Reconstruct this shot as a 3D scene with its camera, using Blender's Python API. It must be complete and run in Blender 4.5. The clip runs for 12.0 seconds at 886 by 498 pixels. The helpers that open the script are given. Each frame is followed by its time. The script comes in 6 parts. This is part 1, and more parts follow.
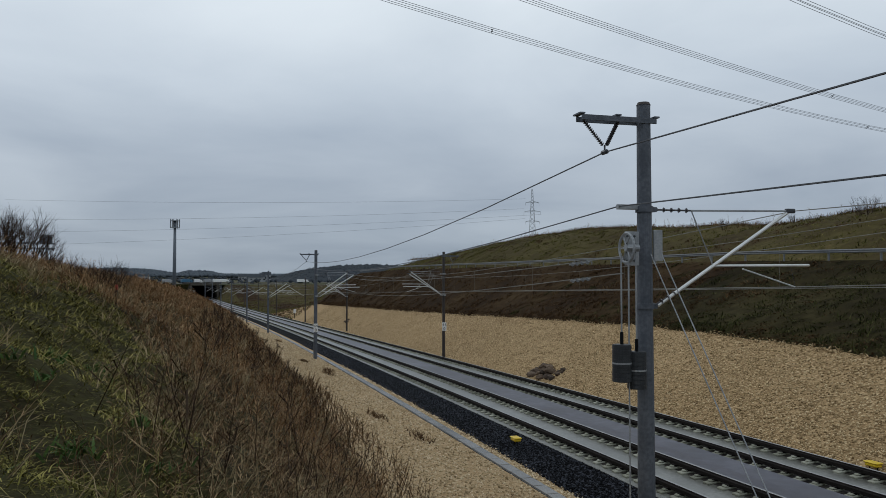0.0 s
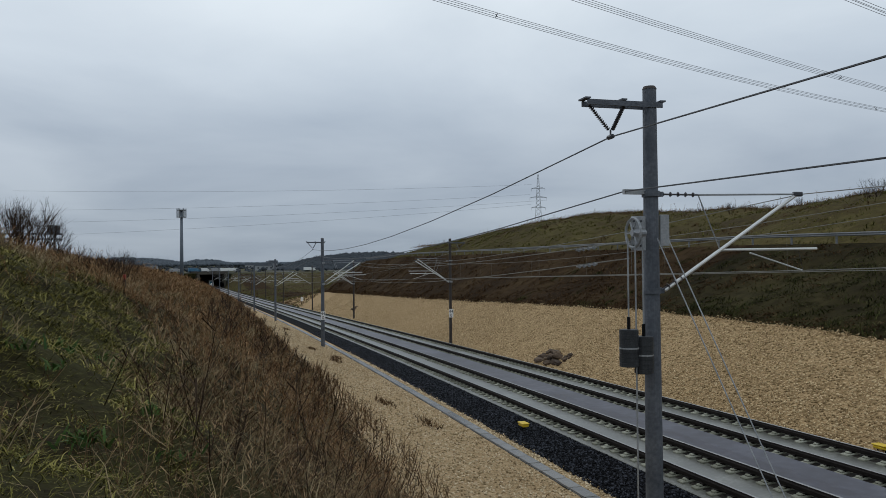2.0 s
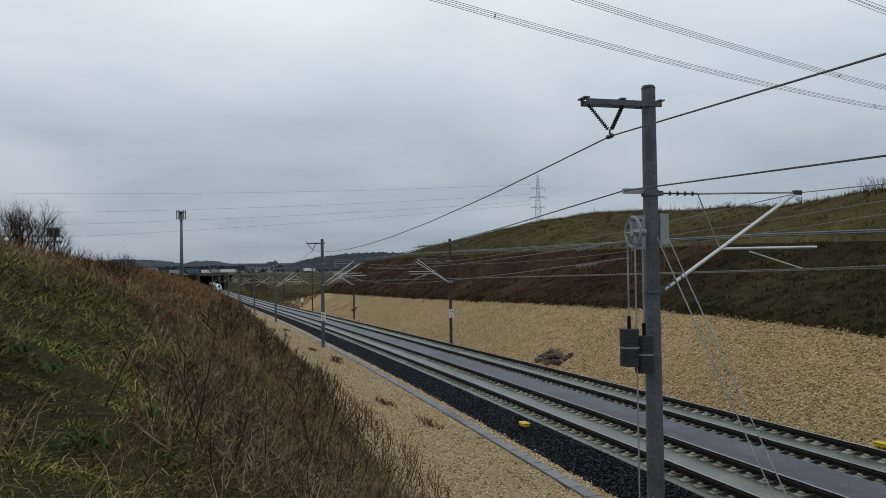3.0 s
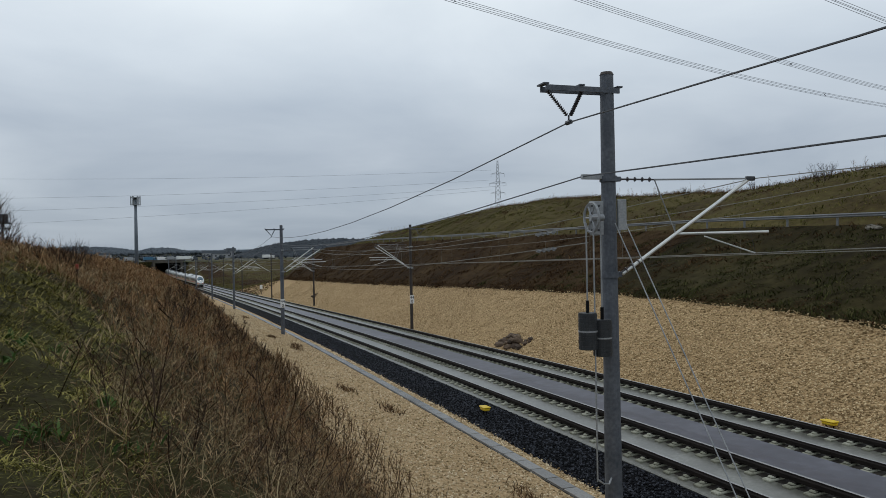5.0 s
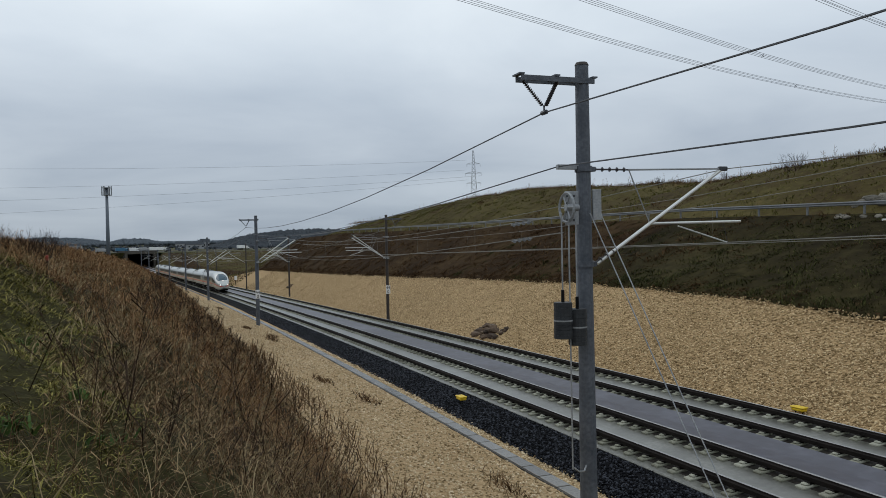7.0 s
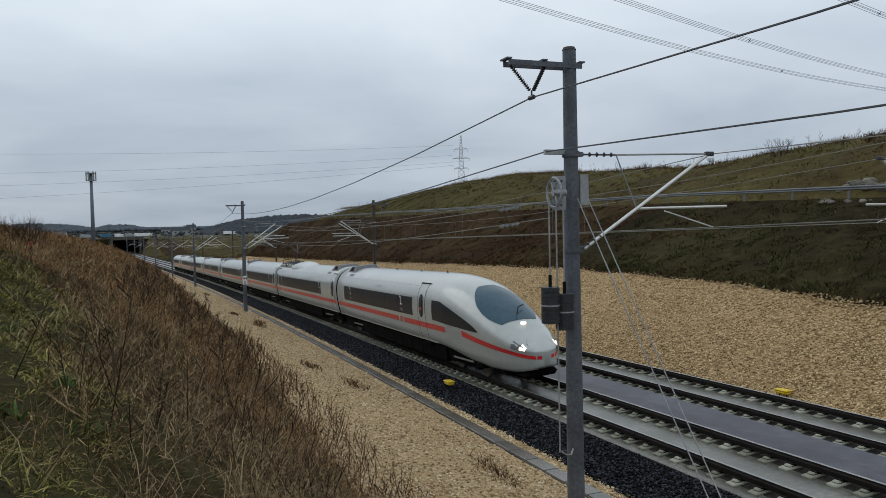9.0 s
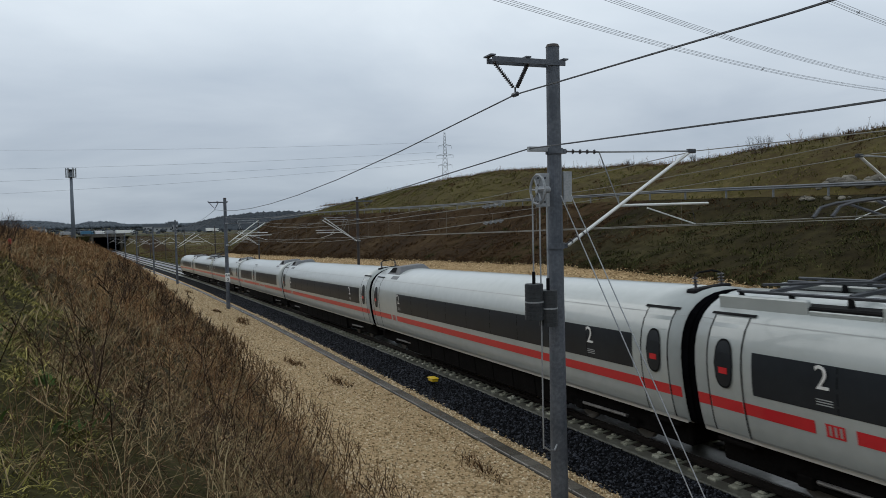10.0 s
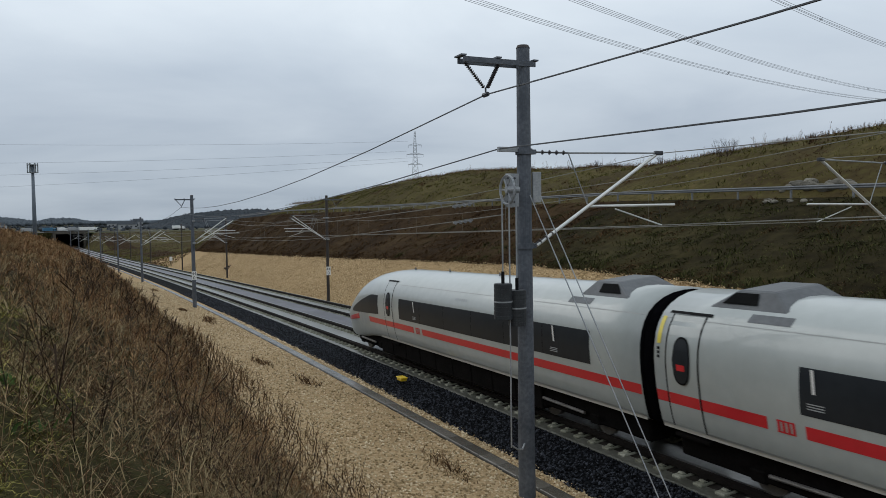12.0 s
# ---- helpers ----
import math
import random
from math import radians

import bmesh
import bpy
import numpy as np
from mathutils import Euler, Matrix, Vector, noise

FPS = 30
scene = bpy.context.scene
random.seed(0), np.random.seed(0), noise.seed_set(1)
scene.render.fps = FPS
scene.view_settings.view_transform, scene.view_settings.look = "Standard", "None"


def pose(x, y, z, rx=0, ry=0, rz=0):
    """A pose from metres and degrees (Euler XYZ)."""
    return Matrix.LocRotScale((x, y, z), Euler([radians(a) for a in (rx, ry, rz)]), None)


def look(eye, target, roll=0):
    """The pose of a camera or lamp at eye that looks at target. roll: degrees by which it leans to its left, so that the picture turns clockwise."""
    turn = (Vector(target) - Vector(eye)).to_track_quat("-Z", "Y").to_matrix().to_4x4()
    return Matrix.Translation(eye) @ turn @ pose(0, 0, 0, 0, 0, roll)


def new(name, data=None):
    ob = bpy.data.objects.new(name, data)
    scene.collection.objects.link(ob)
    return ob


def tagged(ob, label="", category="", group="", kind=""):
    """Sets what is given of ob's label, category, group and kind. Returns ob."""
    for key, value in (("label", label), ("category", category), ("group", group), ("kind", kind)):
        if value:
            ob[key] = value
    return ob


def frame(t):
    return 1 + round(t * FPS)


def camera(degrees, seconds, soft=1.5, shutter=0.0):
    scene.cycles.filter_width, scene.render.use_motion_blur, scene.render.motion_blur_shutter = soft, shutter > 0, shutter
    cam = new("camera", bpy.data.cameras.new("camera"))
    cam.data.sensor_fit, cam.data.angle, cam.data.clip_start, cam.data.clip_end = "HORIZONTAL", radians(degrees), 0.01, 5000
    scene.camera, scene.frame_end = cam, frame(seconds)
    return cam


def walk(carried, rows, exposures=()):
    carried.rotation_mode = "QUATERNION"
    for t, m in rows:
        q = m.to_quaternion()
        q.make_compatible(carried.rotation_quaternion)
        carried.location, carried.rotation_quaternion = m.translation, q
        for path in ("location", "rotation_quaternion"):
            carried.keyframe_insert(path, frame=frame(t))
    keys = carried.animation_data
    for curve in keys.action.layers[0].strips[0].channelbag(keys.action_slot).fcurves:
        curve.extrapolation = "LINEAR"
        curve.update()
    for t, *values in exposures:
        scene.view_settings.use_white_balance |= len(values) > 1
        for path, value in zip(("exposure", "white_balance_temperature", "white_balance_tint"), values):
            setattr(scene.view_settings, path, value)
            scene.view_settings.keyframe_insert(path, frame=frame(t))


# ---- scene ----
EYE = (0.0, 0.0, 5.107)
cam = camera(61.26, 12.0, soft=0.8, shutter=0.03)
# seconds, heading clockwise from the line's direction, pitch, roll
TURNS = [
    (0, 14.38, 1.94, 0.03),
    (0.5, 14.38, 1.92, -0.38),
    (1, 14.38, 1.94, -0.43),
    (1.5, 14.12, 1.57, -0.45),
    (2, 13.90, 0.93, -0.51),
    (2.5, 13.90, 0.91, -0.68),
    (3, 13.91, 0.95, -0.82),
    (5, 16.92, -0.19, -1.05),
    (5.5, 17.87, -0.44, -1.08),
    (6, 18.36, -0.65, -1.14),
    (6.5, 18.62, -0.81, -1.18),
    (7, 18.74, -0.98, -1.18),
    (9, 19.66, -2.12, -1.28),
    (9.5, 20.22, -2.29, -1.31),
    (10, 20.89, -2.39, -1.29),
    (10.5, 21.52, -2.38, -1.22),
    (11, 22.36, -2.42, -1.12),
    (11.5, 23.04, -2.46, -1.03),
    (12, 23.22, -2.48, -0.83),
]


def view(heading, pitch, roll):
    """The pose of the hand-held camera, which turns on the spot."""
    return pose(*EYE, 0, 0, -heading) @ pose(0, 0, 0, 90 + pitch, 0, 0) @ pose(0, 0, 0, 0, 0, roll)


EXPOSURES = [(0.0, -0.28, 6350, 10), (1.5, -0.24, 6350, 10), (2.5, -0.18, 6420, 10), (4.0, -0.13, 6480, 10), (5.5, -0.08, 6500, 10), (7.0, -0.03, 6500, 10), (9.0, 0.02, 6500, 10), (12.0, 0.04, 6500, 10)]
walk(cam, [(t, view(h, p, r)) for t, h, p, r in TURNS], EXPOSURES)

# ---- world and light: an overcast winter day ----
world = bpy.data.worlds.new("overcast")
scene.world = world
world.use_nodes = True
wn, wl = world.node_tree.nodes, world.node_tree.links
wn.clear()
SUN_EL, SUN_AZ = radians(34), radians(-35)
sky = wn.new("ShaderNodeTexSky")
sky.sky_type, sky.sun_disc, sky.sun_elevation, sky.sun_rotation = "NISHITA", False, SUN_EL, SUN_AZ
coord = wn.new("ShaderNodeTexCoord")
sep = wn.new("ShaderNodeSeparateXYZ")
wl.new(coord.outputs["Generated"], sep.inputs[0])
# cloud layer: the direction flattened onto a ceiling of cloud
up = wn.new("ShaderNodeMath")
up.operation, up.inputs[1].default_value = "ADD", 0.16
wl.new(sep.outputs["Z"], up.inputs[0])
flat = wn.new("ShaderNodeVectorMath")
flat.operation = "DIVIDE"
wl.new(coord.outputs["Generated"], flat.inputs[0])
wl.new(up.outputs[0], flat.inputs[1])
clouds = wn.new("ShaderNodeTexNoise")
clouds.inputs["Scale"].default_value, clouds.inputs["Detail"].default_value, clouds.inputs["Roughness"].default_value = 0.75, 6, 0.5
clouds.inputs["Distortion"].default_value = 0.35
wl.new(flat.outputs[0], clouds.inputs["Vector"])
tone = wn.new("ShaderNodeValToRGB")
tone.color_ramp.elements[0].position, tone.color_ramp.elements[0].color = 0.30, (0.74, 0.775, 0.82, 1)
tone.color_ramp.elements[1].position, tone.color_ramp.elements[1].color = 0.70, (1.08, 1.08, 1.07, 1)
wl.new(clouds.outputs["Fac"], tone.inputs[0])
height = wn.new("ShaderNodeValToRGB")
height.color_ramp.elements[0].position, height.color_ramp.elements[0].color = 0.0, (0.302, 0.352, 0.408, 1)
height.color_ramp.elements[1].position, height.color_ramp.elements[1].color = 0.40, (0.695, 0.75, 0.79, 1)
mid = height.color_ramp.elements.new(0.12)
mid.color = (0.402, 0.452, 0.512, 1)
mid = height.color_ramp.elements.new(0.24)
mid.color = (0.568, 0.625, 0.68, 1)
wl.new(sep.outputs["Z"], height.inputs[0])
mixed = wn.new("ShaderNodeMix")
mixed.data_type, mixed.blend_type = "RGBA", "MULTIPLY"
mixed.inputs["Factor"].default_value = 1
wl.new(height.outputs[0], mixed.inputs["A"])
wl.new(tone.outputs[0], mixed.inputs["B"])
cloudy = wn.new("ShaderNodeBackground")
cloudy.inputs["Strength"].default_value = 1.35
wl.new(mixed.outputs["Result"], cloudy.inputs["Color"])
clear = wn.new("ShaderNodeBackground")
clear.inputs["Strength"].default_value = 0.05
wl.new(sky.outputs[0], clear.inputs["Color"])
blend = wn.new("ShaderNodeMixShader")
blend.inputs[0].default_value = 0.94
wl.new(clear.outputs[0], blend.inputs[1])
wl.new(cloudy.outputs[0], blend.inputs[2])
out = wn.new("ShaderNodeOutputWorld")
wl.new(blend.outputs[0], out.inputs["Surface"])
sun = new("sun", bpy.data.lights.new("sun", "SUN"))
sun.data.energy, sun.data.angle, sun.data.color = 0.5, radians(40), (1.0, 0.97, 0.92)
sun.matrix_world = look((0, 0, 80), (80 * -math.sin(SUN_AZ) / math.tan(SUN_EL), -80 * math.cos(SUN_AZ) / math.tan(SUN_EL), 0))
scene.view_settings.exposure = 0.0


# ---- materials ----
def material(name, colours, rough=0.8, metal=0.0, scale=6.0, fine=40.0, bump=0.0, bump_scale=60.0, cells=0.0, random_mix=0.0, island=0.0, spec=0.4, coat=0.0):
    """A surface with stains at one scale and grain at another; cells: size of stones per metre; random_mix: change from piece to piece."""
    m = bpy.data.materials.new(name)
    m.use_nodes = True
    n, l = m.node_tree.nodes, m.node_tree.links
    b = n["Principled BSDF"]
    b.inputs["Roughness"].default_value, b.inputs["Metallic"].default_value = rough, metal
    b.inputs["Specular IOR Level"].default_value = spec
    b.inputs["Coat Weight"].default_value = coat
    pos = n.new("ShaderNodeNewGeometry" if cells or island else "ShaderNodeTexCoord")
    where = pos.outputs["Position"] if cells or island else pos.outputs["Object"]
    big, small = n.new("ShaderNodeTexNoise"), n.new("ShaderNodeTexNoise")
    for tex, s, d in ((big, scale, 4), (small, fine, 3)):
        tex.inputs["Scale"].default_value, tex.inputs["Detail"].default_value = s, d
        l.new(where, tex.inputs["Vector"])
    add = n.new("ShaderNodeMath")
    add.operation = "MULTIPLY_ADD"
    add.inputs[1].default_value, add.inputs[2].default_value = 0.45, 0
    l.new(small.outputs["Fac"], add.inputs[0])
    tot = n.new("ShaderNodeMath")
    tot.operation = "MULTIPLY_ADD"
    tot.inputs[1].default_value = 0.55
    l.new(big.outputs["Fac"], tot.inputs[0])
    l.new(add.outputs[0], tot.inputs[2])
    fac = tot.outputs[0]
    if cells:
        v = n.new("ShaderNodeTexVoronoi")
        v.inputs["Scale"].default_value = cells
        l.new(where, v.inputs["Vector"])
        sepc = n.new("ShaderNodeSeparateColor")
        l.new(v.outputs["Color"], sepc.inputs[0])
        mixv = n.new("ShaderNodeMix")
        mixv.inputs["Factor"].default_value = 0.45
        l.new(fac, mixv.inputs["A"])
        l.new(sepc.outputs[0], mixv.inputs["B"])
        fac = mixv.outputs["Result"]
    if random_mix or island:
        r = n.new("ShaderNodeObjectInfo") if random_mix else pos
        mixr = n.new("ShaderNodeMix")
        mixr.inputs["Factor"].default_value = random_mix or island
        l.new(fac, mixr.inputs["A"])
        l.new(r.outputs["Random" if random_mix else "Random Per Island"], mixr.inputs["B"])
        fac = mixr.outputs["Result"]
    ramp = n.new("ShaderNodeValToRGB")
    e = ramp.color_ramp.elements
    lo, hi = (0.32, 0.68) if not (cells or island) else (0.2, 0.8)
    for i, col in enumerate(colours):
        at = lo + (hi - lo) * i / max(1, len(colours) - 1)
        el = e[i] if i < 2 else e.new(at)
        el.position, el.color = at, (*col, 1)
    if len(colours) == 1:
        e.remove(e[1])
    l.new(fac, ramp.inputs[0])
    l.new(ramp.outputs[0], b.inputs["Base Color"])
    if bump:
        bt = n.new("ShaderNodeTexVoronoi" if cells else "ShaderNodeTexNoise")
        bt.inputs["Scale"].default_value = cells or bump_scale
        l.new(where, bt.inputs["Vector"])
        bn = n.new("ShaderNodeBump")
        bn.inputs["Strength"].default_value, bn.inputs["Distance"].default_value = min(1, bump), 0.05 if cells else 0.01
        bn.invert = bool(cells)
        l.new(bt.outputs["Distance" if cells else "Fac"], bn.inputs["Height"])
        l.new(bn.outputs[0], b.inputs["Normal"])
    return m


GRAVEL = material("beige_gravel", [(0.24, 0.163, 0.083), (0.385, 0.270, 0.147), (0.51, 0.385, 0.235)], 0.9, scale=0.25, fine=1.4, bump=0.9, cells=17, spec=0.06)
GRAVEL_FAR = material("tan_gravel", [(0.18, 0.118, 0.058), (0.345, 0.236, 0.122), (0.49, 0.352, 0.195)], 0.9, scale=0.12, fine=0.9, bump=0.9, cells=10, spec=0.06)
STONE = material("loose_stone", [(0.20, 0.14, 0.075), (0.44, 0.335, 0.195), (0.68, 0.56, 0.39)], 0.9, scale=0.5, fine=30, island=0.7, spec=0.06)
BALLAST = material("dark_ballast", [(0.003, 0.0033, 0.004), (0.007, 0.0075, 0.009), (0.015, 0.016, 0.019)], 0.75, scale=0.7, fine=20, bump=1.0, cells=14, spec=0.02)
BALLAST_STONE = material("ballast_stone", [(0.003, 0.0033, 0.0045), (0.008, 0.0088, 0.011), (0.05, 0.054, 0.066)], 0.8, scale=0.7, fine=30, island=0.7, spec=0.08)
CONCRETE = material("wet_slab_concrete", [(0.055, 0.054, 0.044), (0.088, 0.088, 0.073), (0.165, 0.165, 0.143)], 0.28, scale=0.8, fine=9, bump=0.06, spec=0.5)
SLEEPER = material("sleeper_concrete", [(0.15, 0.15, 0.115), (0.24, 0.24, 0.19), (0.35, 0.35, 0.29)], 0.85, scale=2, fine=25, bump=0.3, random_mix=0.3, spec=0.12)
CHANNEL = material("channel_concrete", [(0.045, 0.039, 0.030), (0.074, 0.067, 0.054), (0.115, 0.105, 0.088)], 0.22, scale=1.2, fine=14, bump=0.08, random_mix=0.35, spec=0.5)
GUTTER = material("wet_blue_grey_concrete", [(0.022, 0.022, 0.034), (0.040, 0.041, 0.060), (0.082, 0.084, 0.112)], 0.42, scale=0.35, fine=2.5, bump=0.06, spec=0.32)
RAIL = material("rusted_rail", [(0.008, 0.007, 0.0065), (0.02, 0.016, 0.014)], 0.8, 0.0, scale=3, fine=60, bump=0.2, spec=0.1)
# the rails' shadow on the slab, painted together with its wet, rusty stain
RAIL_SHADE_STAIN = material("brake_dust_on_concrete", [(0.010, 0.009, 0.008), (0.022, 0.019, 0.016), (0.045, 0.040, 0.034)], 0.7, scale=1.5, fine=12, bump=0.2, spec=0.1)
RAIL_HEAD = material("polished_rail_head", [(0.20, 0.20, 0.205), (0.30, 0.30, 0.30)], 0.35, 0.9, scale=2, fine=40)
GALVANISED = material("galvanised_steel", [(0.19, 0.205, 0.22), (0.27, 0.285, 0.30), (0.36, 0.375, 0.385)], 0.55, 0.35, scale=1.5, fine=22, bump=0.15)
MAST_GREY = material("weathered_mast", [(0.048, 0.057, 0.071), (0.086, 0.097, 0.116), (0.138, 0.15, 0.172)], 0.65, 0.15, scale=1.3, fine=14, bump=0.2)
MAST_DARK = material("dark_mast", [(0.035, 0.03, 0.028), (0.06, 0.05, 0.045)], 0.7, 0.1, scale=1.3, fine=14, bump=0.2)
ALUMINIUM = material("aluminium_tube", [(0.50, 0.51, 0.50), (0.66, 0.67, 0.66)], 0.4, 0.5, scale=2, fine=30)
WIRE = material("dark_wire", [(0.045, 0.048, 0.055), (0.08, 0.085, 0.095)], 0.5, 0.5, scale=2, fine=30)
COPPER = material("weathered_copper_wire", [(0.16, 0.16, 0.145), (0.24, 0.235, 0.21)], 0.5, 0.5, scale=1, fine=30)
INSULATOR = material("insulator", [(0.025, 0.023, 0.026), (0.06, 0.055, 0.06)], 0.3, scale=5, fine=60)
DARK_WEIGHT = material("painted_iron_weight", [(0.02, 0.022, 0.025), (0.045, 0.05, 0.055)], 0.6, 0.2, scale=5, fine=40, bump=0.3)
YELLOW = material("yellow_plastic", [(0.55, 0.36, 0.01), (0.72, 0.50, 0.02)], 0.5, scale=5, fine=50)
WHITE = material("white_enamel", [(0.65, 0.65, 0.64), (0.78, 0.78, 0.77)], 0.4, scale=4, fine=40)
BLACK = material("black_rubber", [(0.004, 0.004, 0.0045), (0.012, 0.012, 0.013)], 0.8, scale=3, fine=30, bump=0.3, spec=0.1)
# soil darkened to paint in the deep shade of gaps between tufts
SOIL = material("winter_soil_and_grass", [(0.010, 0.007, 0.003), (0.022, 0.018, 0.007), (0.034, 0.032, 0.010), (0.052, 0.042, 0.017)], 0.95, scale=0.8, fine=14, bump=0.8, bump_scale=25, spec=0.06)
HILL_LOW = material("dark_brown_slope", [(0.012, 0.007, 0.003), (0.026, 0.015, 0.007), (0.042, 0.025, 0.011), (0.062, 0.041, 0.018)], 0.95, scale=0.14, fine=1.6, bump=1.0, bump_scale=5, spec=0.04)
HILL_NEAR = material("dark_green_slope", [(0.010, 0.0075, 0.0035), (0.021, 0.0165, 0.007), (0.034, 0.028, 0.011), (0.054, 0.044, 0.019)], 0.95, scale=0.14, fine=1.6, bump=1.0, bump_scale=5, spec=0.04)
HILL_DARK = material("dark_green_tussock", [(0.008, 0.008, 0.004), (0.025, 0.028, 0.010), (0.050, 0.055, 0.018), (0.12, 0.112, 0.045)], 0.95, scale=0.25, fine=1.5, island=0.5, spec=0.06)
HILL = material("olive_grass_slope", [(0.026, 0.018, 0.008), (0.052, 0.038, 0.015), (0.068, 0.056, 0.019), (0.105, 0.080, 0.032)], 0.95, scale=0.10, fine=1.3, bump=1.0, bump_scale=6, spec=0.06)
STONE_TAN = material("tan_rubble_stone", [(0.19, 0.128, 0.064), (0.42, 0.302, 0.162), (0.64, 0.49, 0.295)], 0.9, scale=0.5, fine=30, island=0.7, spec=0.06)
STRAW = material("pale_straw", [(0.13, 0.095, 0.05), (0.25, 0.19, 0.10), (0.36, 0.28, 0.16)], 0.9, scale=0.5, fine=30, island=0.6, spec=0.1)
HILL_BLADE = material("hillside_blade", [(0.026, 0.024, 0.007), (0.066, 0.064, 0.017), (0.125, 0.115, 0.032), (0.24, 0.20, 0.072)], 0.95, scale=0.12, fine=1.5, island=0.45, spec=0.1)
HILL_BROWN = material("hillside_dead_growth", [(0.018, 0.009, 0.004), (0.044, 0.024, 0.011), (0.082, 0.047, 0.022), (0.16, 0.10, 0.05)], 0.95, scale=0.12, fine=1.5, island=0.45, spec=0.1)
BLADE = material("dead_brown_stalk", [(0.016, 0.008, 0.004), (0.066, 0.036, 0.018), (0.155, 0.092, 0.046), (0.46, 0.32, 0.18)], 0.9, scale=0.45, fine=30, island=0.6, spec=0.1)
RUSSET = material("russet_dead_stalk", [(0.036, 0.016, 0.008), (0.125, 0.063, 0.028), (0.27, 0.148, 0.068), (0.54, 0.35, 0.18)], 0.9, scale=0.45, fine=30, island=0.6, spec=0.1)
GRASS = material("winter_grass_blade", [(0.016, 0.014, 0.004), (0.072, 0.067, 0.016), (0.185, 0.168, 0.042), (0.42, 0.36, 0.12)], 0.9, scale=0.5, fine=30, island=0.6, spec=0.1)
HERB = material("fresh_herb_leaf", [(0.025, 0.055, 0.012), (0.06, 0.105, 0.022)], 0.8, scale=1, fine=30, island=0.6, spec=0.2)
TWIG = material("bare_twig", [(0.022, 0.014, 0.010), (0.06, 0.040, 0.028)], 0.9, scale=2, fine=30, island=0.5, spec=0.06)
FIELD = material("far_fields", [(0.035, 0.032, 0.018), (0.055, 0.062, 0.026), (0.085, 0.07, 0.042), (0.14, 0.125, 0.08)], 0.95, scale=0.018, fine=0.12, spec=0.06)
# paler, bluer copy of WOOD_FAR: distance haze mixed into the base colour
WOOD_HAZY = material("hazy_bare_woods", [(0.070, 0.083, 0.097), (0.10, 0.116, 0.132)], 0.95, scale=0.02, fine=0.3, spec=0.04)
# far steelwork, with the haze in front of it put into its colour
FAR_STEEL = material("pale_hazy_steel", [(0.105, 0.125, 0.15), (0.15, 0.172, 0.20)], 0.7, 0.1, scale=0.5, fine=3)
# lightened towards blue: a little distance haze is part of this colour
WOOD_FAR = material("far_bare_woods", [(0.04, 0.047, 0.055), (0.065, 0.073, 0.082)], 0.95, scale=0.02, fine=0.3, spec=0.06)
ASPHALT = material("asphalt", [(0.045, 0.045, 0.047), (0.07, 0.07, 0.072)], 0.9, scale=0.5, fine=20)
TRAIN_WHITE = material("light_grey_train_paint", [(0.325, 0.350, 0.342), (0.395, 0.421, 0.412)], 0.3, scale=0.25, fine=3, coat=0.4)
TRAIN_CREAM = material("dusty_train_paint", [(0.42, 0.41, 0.37), (0.52, 0.51, 0.47)], 0.45, scale=0.6, fine=5)
TRAIN_RED = material("red_train_paint", [(0.50, 0.010, 0.020), (0.58, 0.014, 0.028)], 0.3, scale=0.3, fine=4, coat=0.4)
TRAIN_GLASS = material("dark_window_band", [(0.014, 0.017, 0.021), (0.022, 0.026, 0.031)], 0.35, scale=0.5, fine=5, spec=0.2)
TRAIN_GREY = material("grey_roof_unit", [(0.085, 0.09, 0.097), (0.135, 0.142, 0.15)], 0.6, 0.1, scale=1, fine=10)
# matt near-black for underframe, bogies, plough and tunnel lining
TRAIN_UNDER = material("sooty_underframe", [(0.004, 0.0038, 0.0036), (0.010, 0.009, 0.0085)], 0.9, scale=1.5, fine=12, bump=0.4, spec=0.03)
LETTER_GREY = material("grey_lettering", [(0.30, 0.32, 0.33), (0.34, 0.36, 0.37)], 0.4, scale=1, fine=10)
STEEL_WHEEL = material("worn_wheel_steel", [(0.12, 0.115, 0.11), (0.22, 0.21, 0.20)], 0.45, 0.6, scale=3, fine=30)
YELLOW_STRIP = material("yellow_first_class_strip", [(0.62, 0.50, 0.05), (0.70, 0.58, 0.09)], 0.4, scale=3, fine=20)
HEADLAMP = bpy.data.materials.new("lit_headlamp")
HEADLAMP.use_nodes = True
HEADLAMP.node_tree.nodes["Principled BSDF"].inputs["Emission Color"].default_value = (1.0, 0.93, 0.82, 1)
HEADLAMP.node_tree.nodes["Principled BSDF"].inputs["Emission Strength"].default_value = 1.3


# ---- building blocks ----
def thing(name, label, category, group="", kind="", at=None):
    """A top-level thing: an Empty that carries its parts."""
    ob = new(name)
    ob.empty_display_size = 0.2
    if at is not None:
        ob.matrix_basis = at if isinstance(at, Matrix) else Matrix.Translation(at)
    return tagged(ob, label, category, group, kind)


def part(name, bm, mat, parent=None, label="", smooth=False):
    """Links a bmesh as one mesh object under a thing or a part."""
    me = bpy.data.meshes.new(name)
    bm.to_mesh(me)
    bm.free()
    me.materials.append(mat)
    if smooth:
        me.polygons.foreach_set("use_smooth", [True] * len(me.polygons))
    ob = new(name, me)
    ob.parent = parent
    return tagged(ob, label)


def mesh(name, verts, faces, mat, parent=None, label="", smooth=False):
    me = bpy.data.meshes.new(name)
    me.from_pydata([tuple(v) for v in verts], [], [tuple(int(i) for i in f) for f in faces])
    me.materials.append(mat)
    if smooth:
        me.polygons.foreach_set("use_smooth", [True] * len(me.polygons))
    me.update()
    ob = new(name, me)
    ob.parent = parent
    return tagged(ob, label)


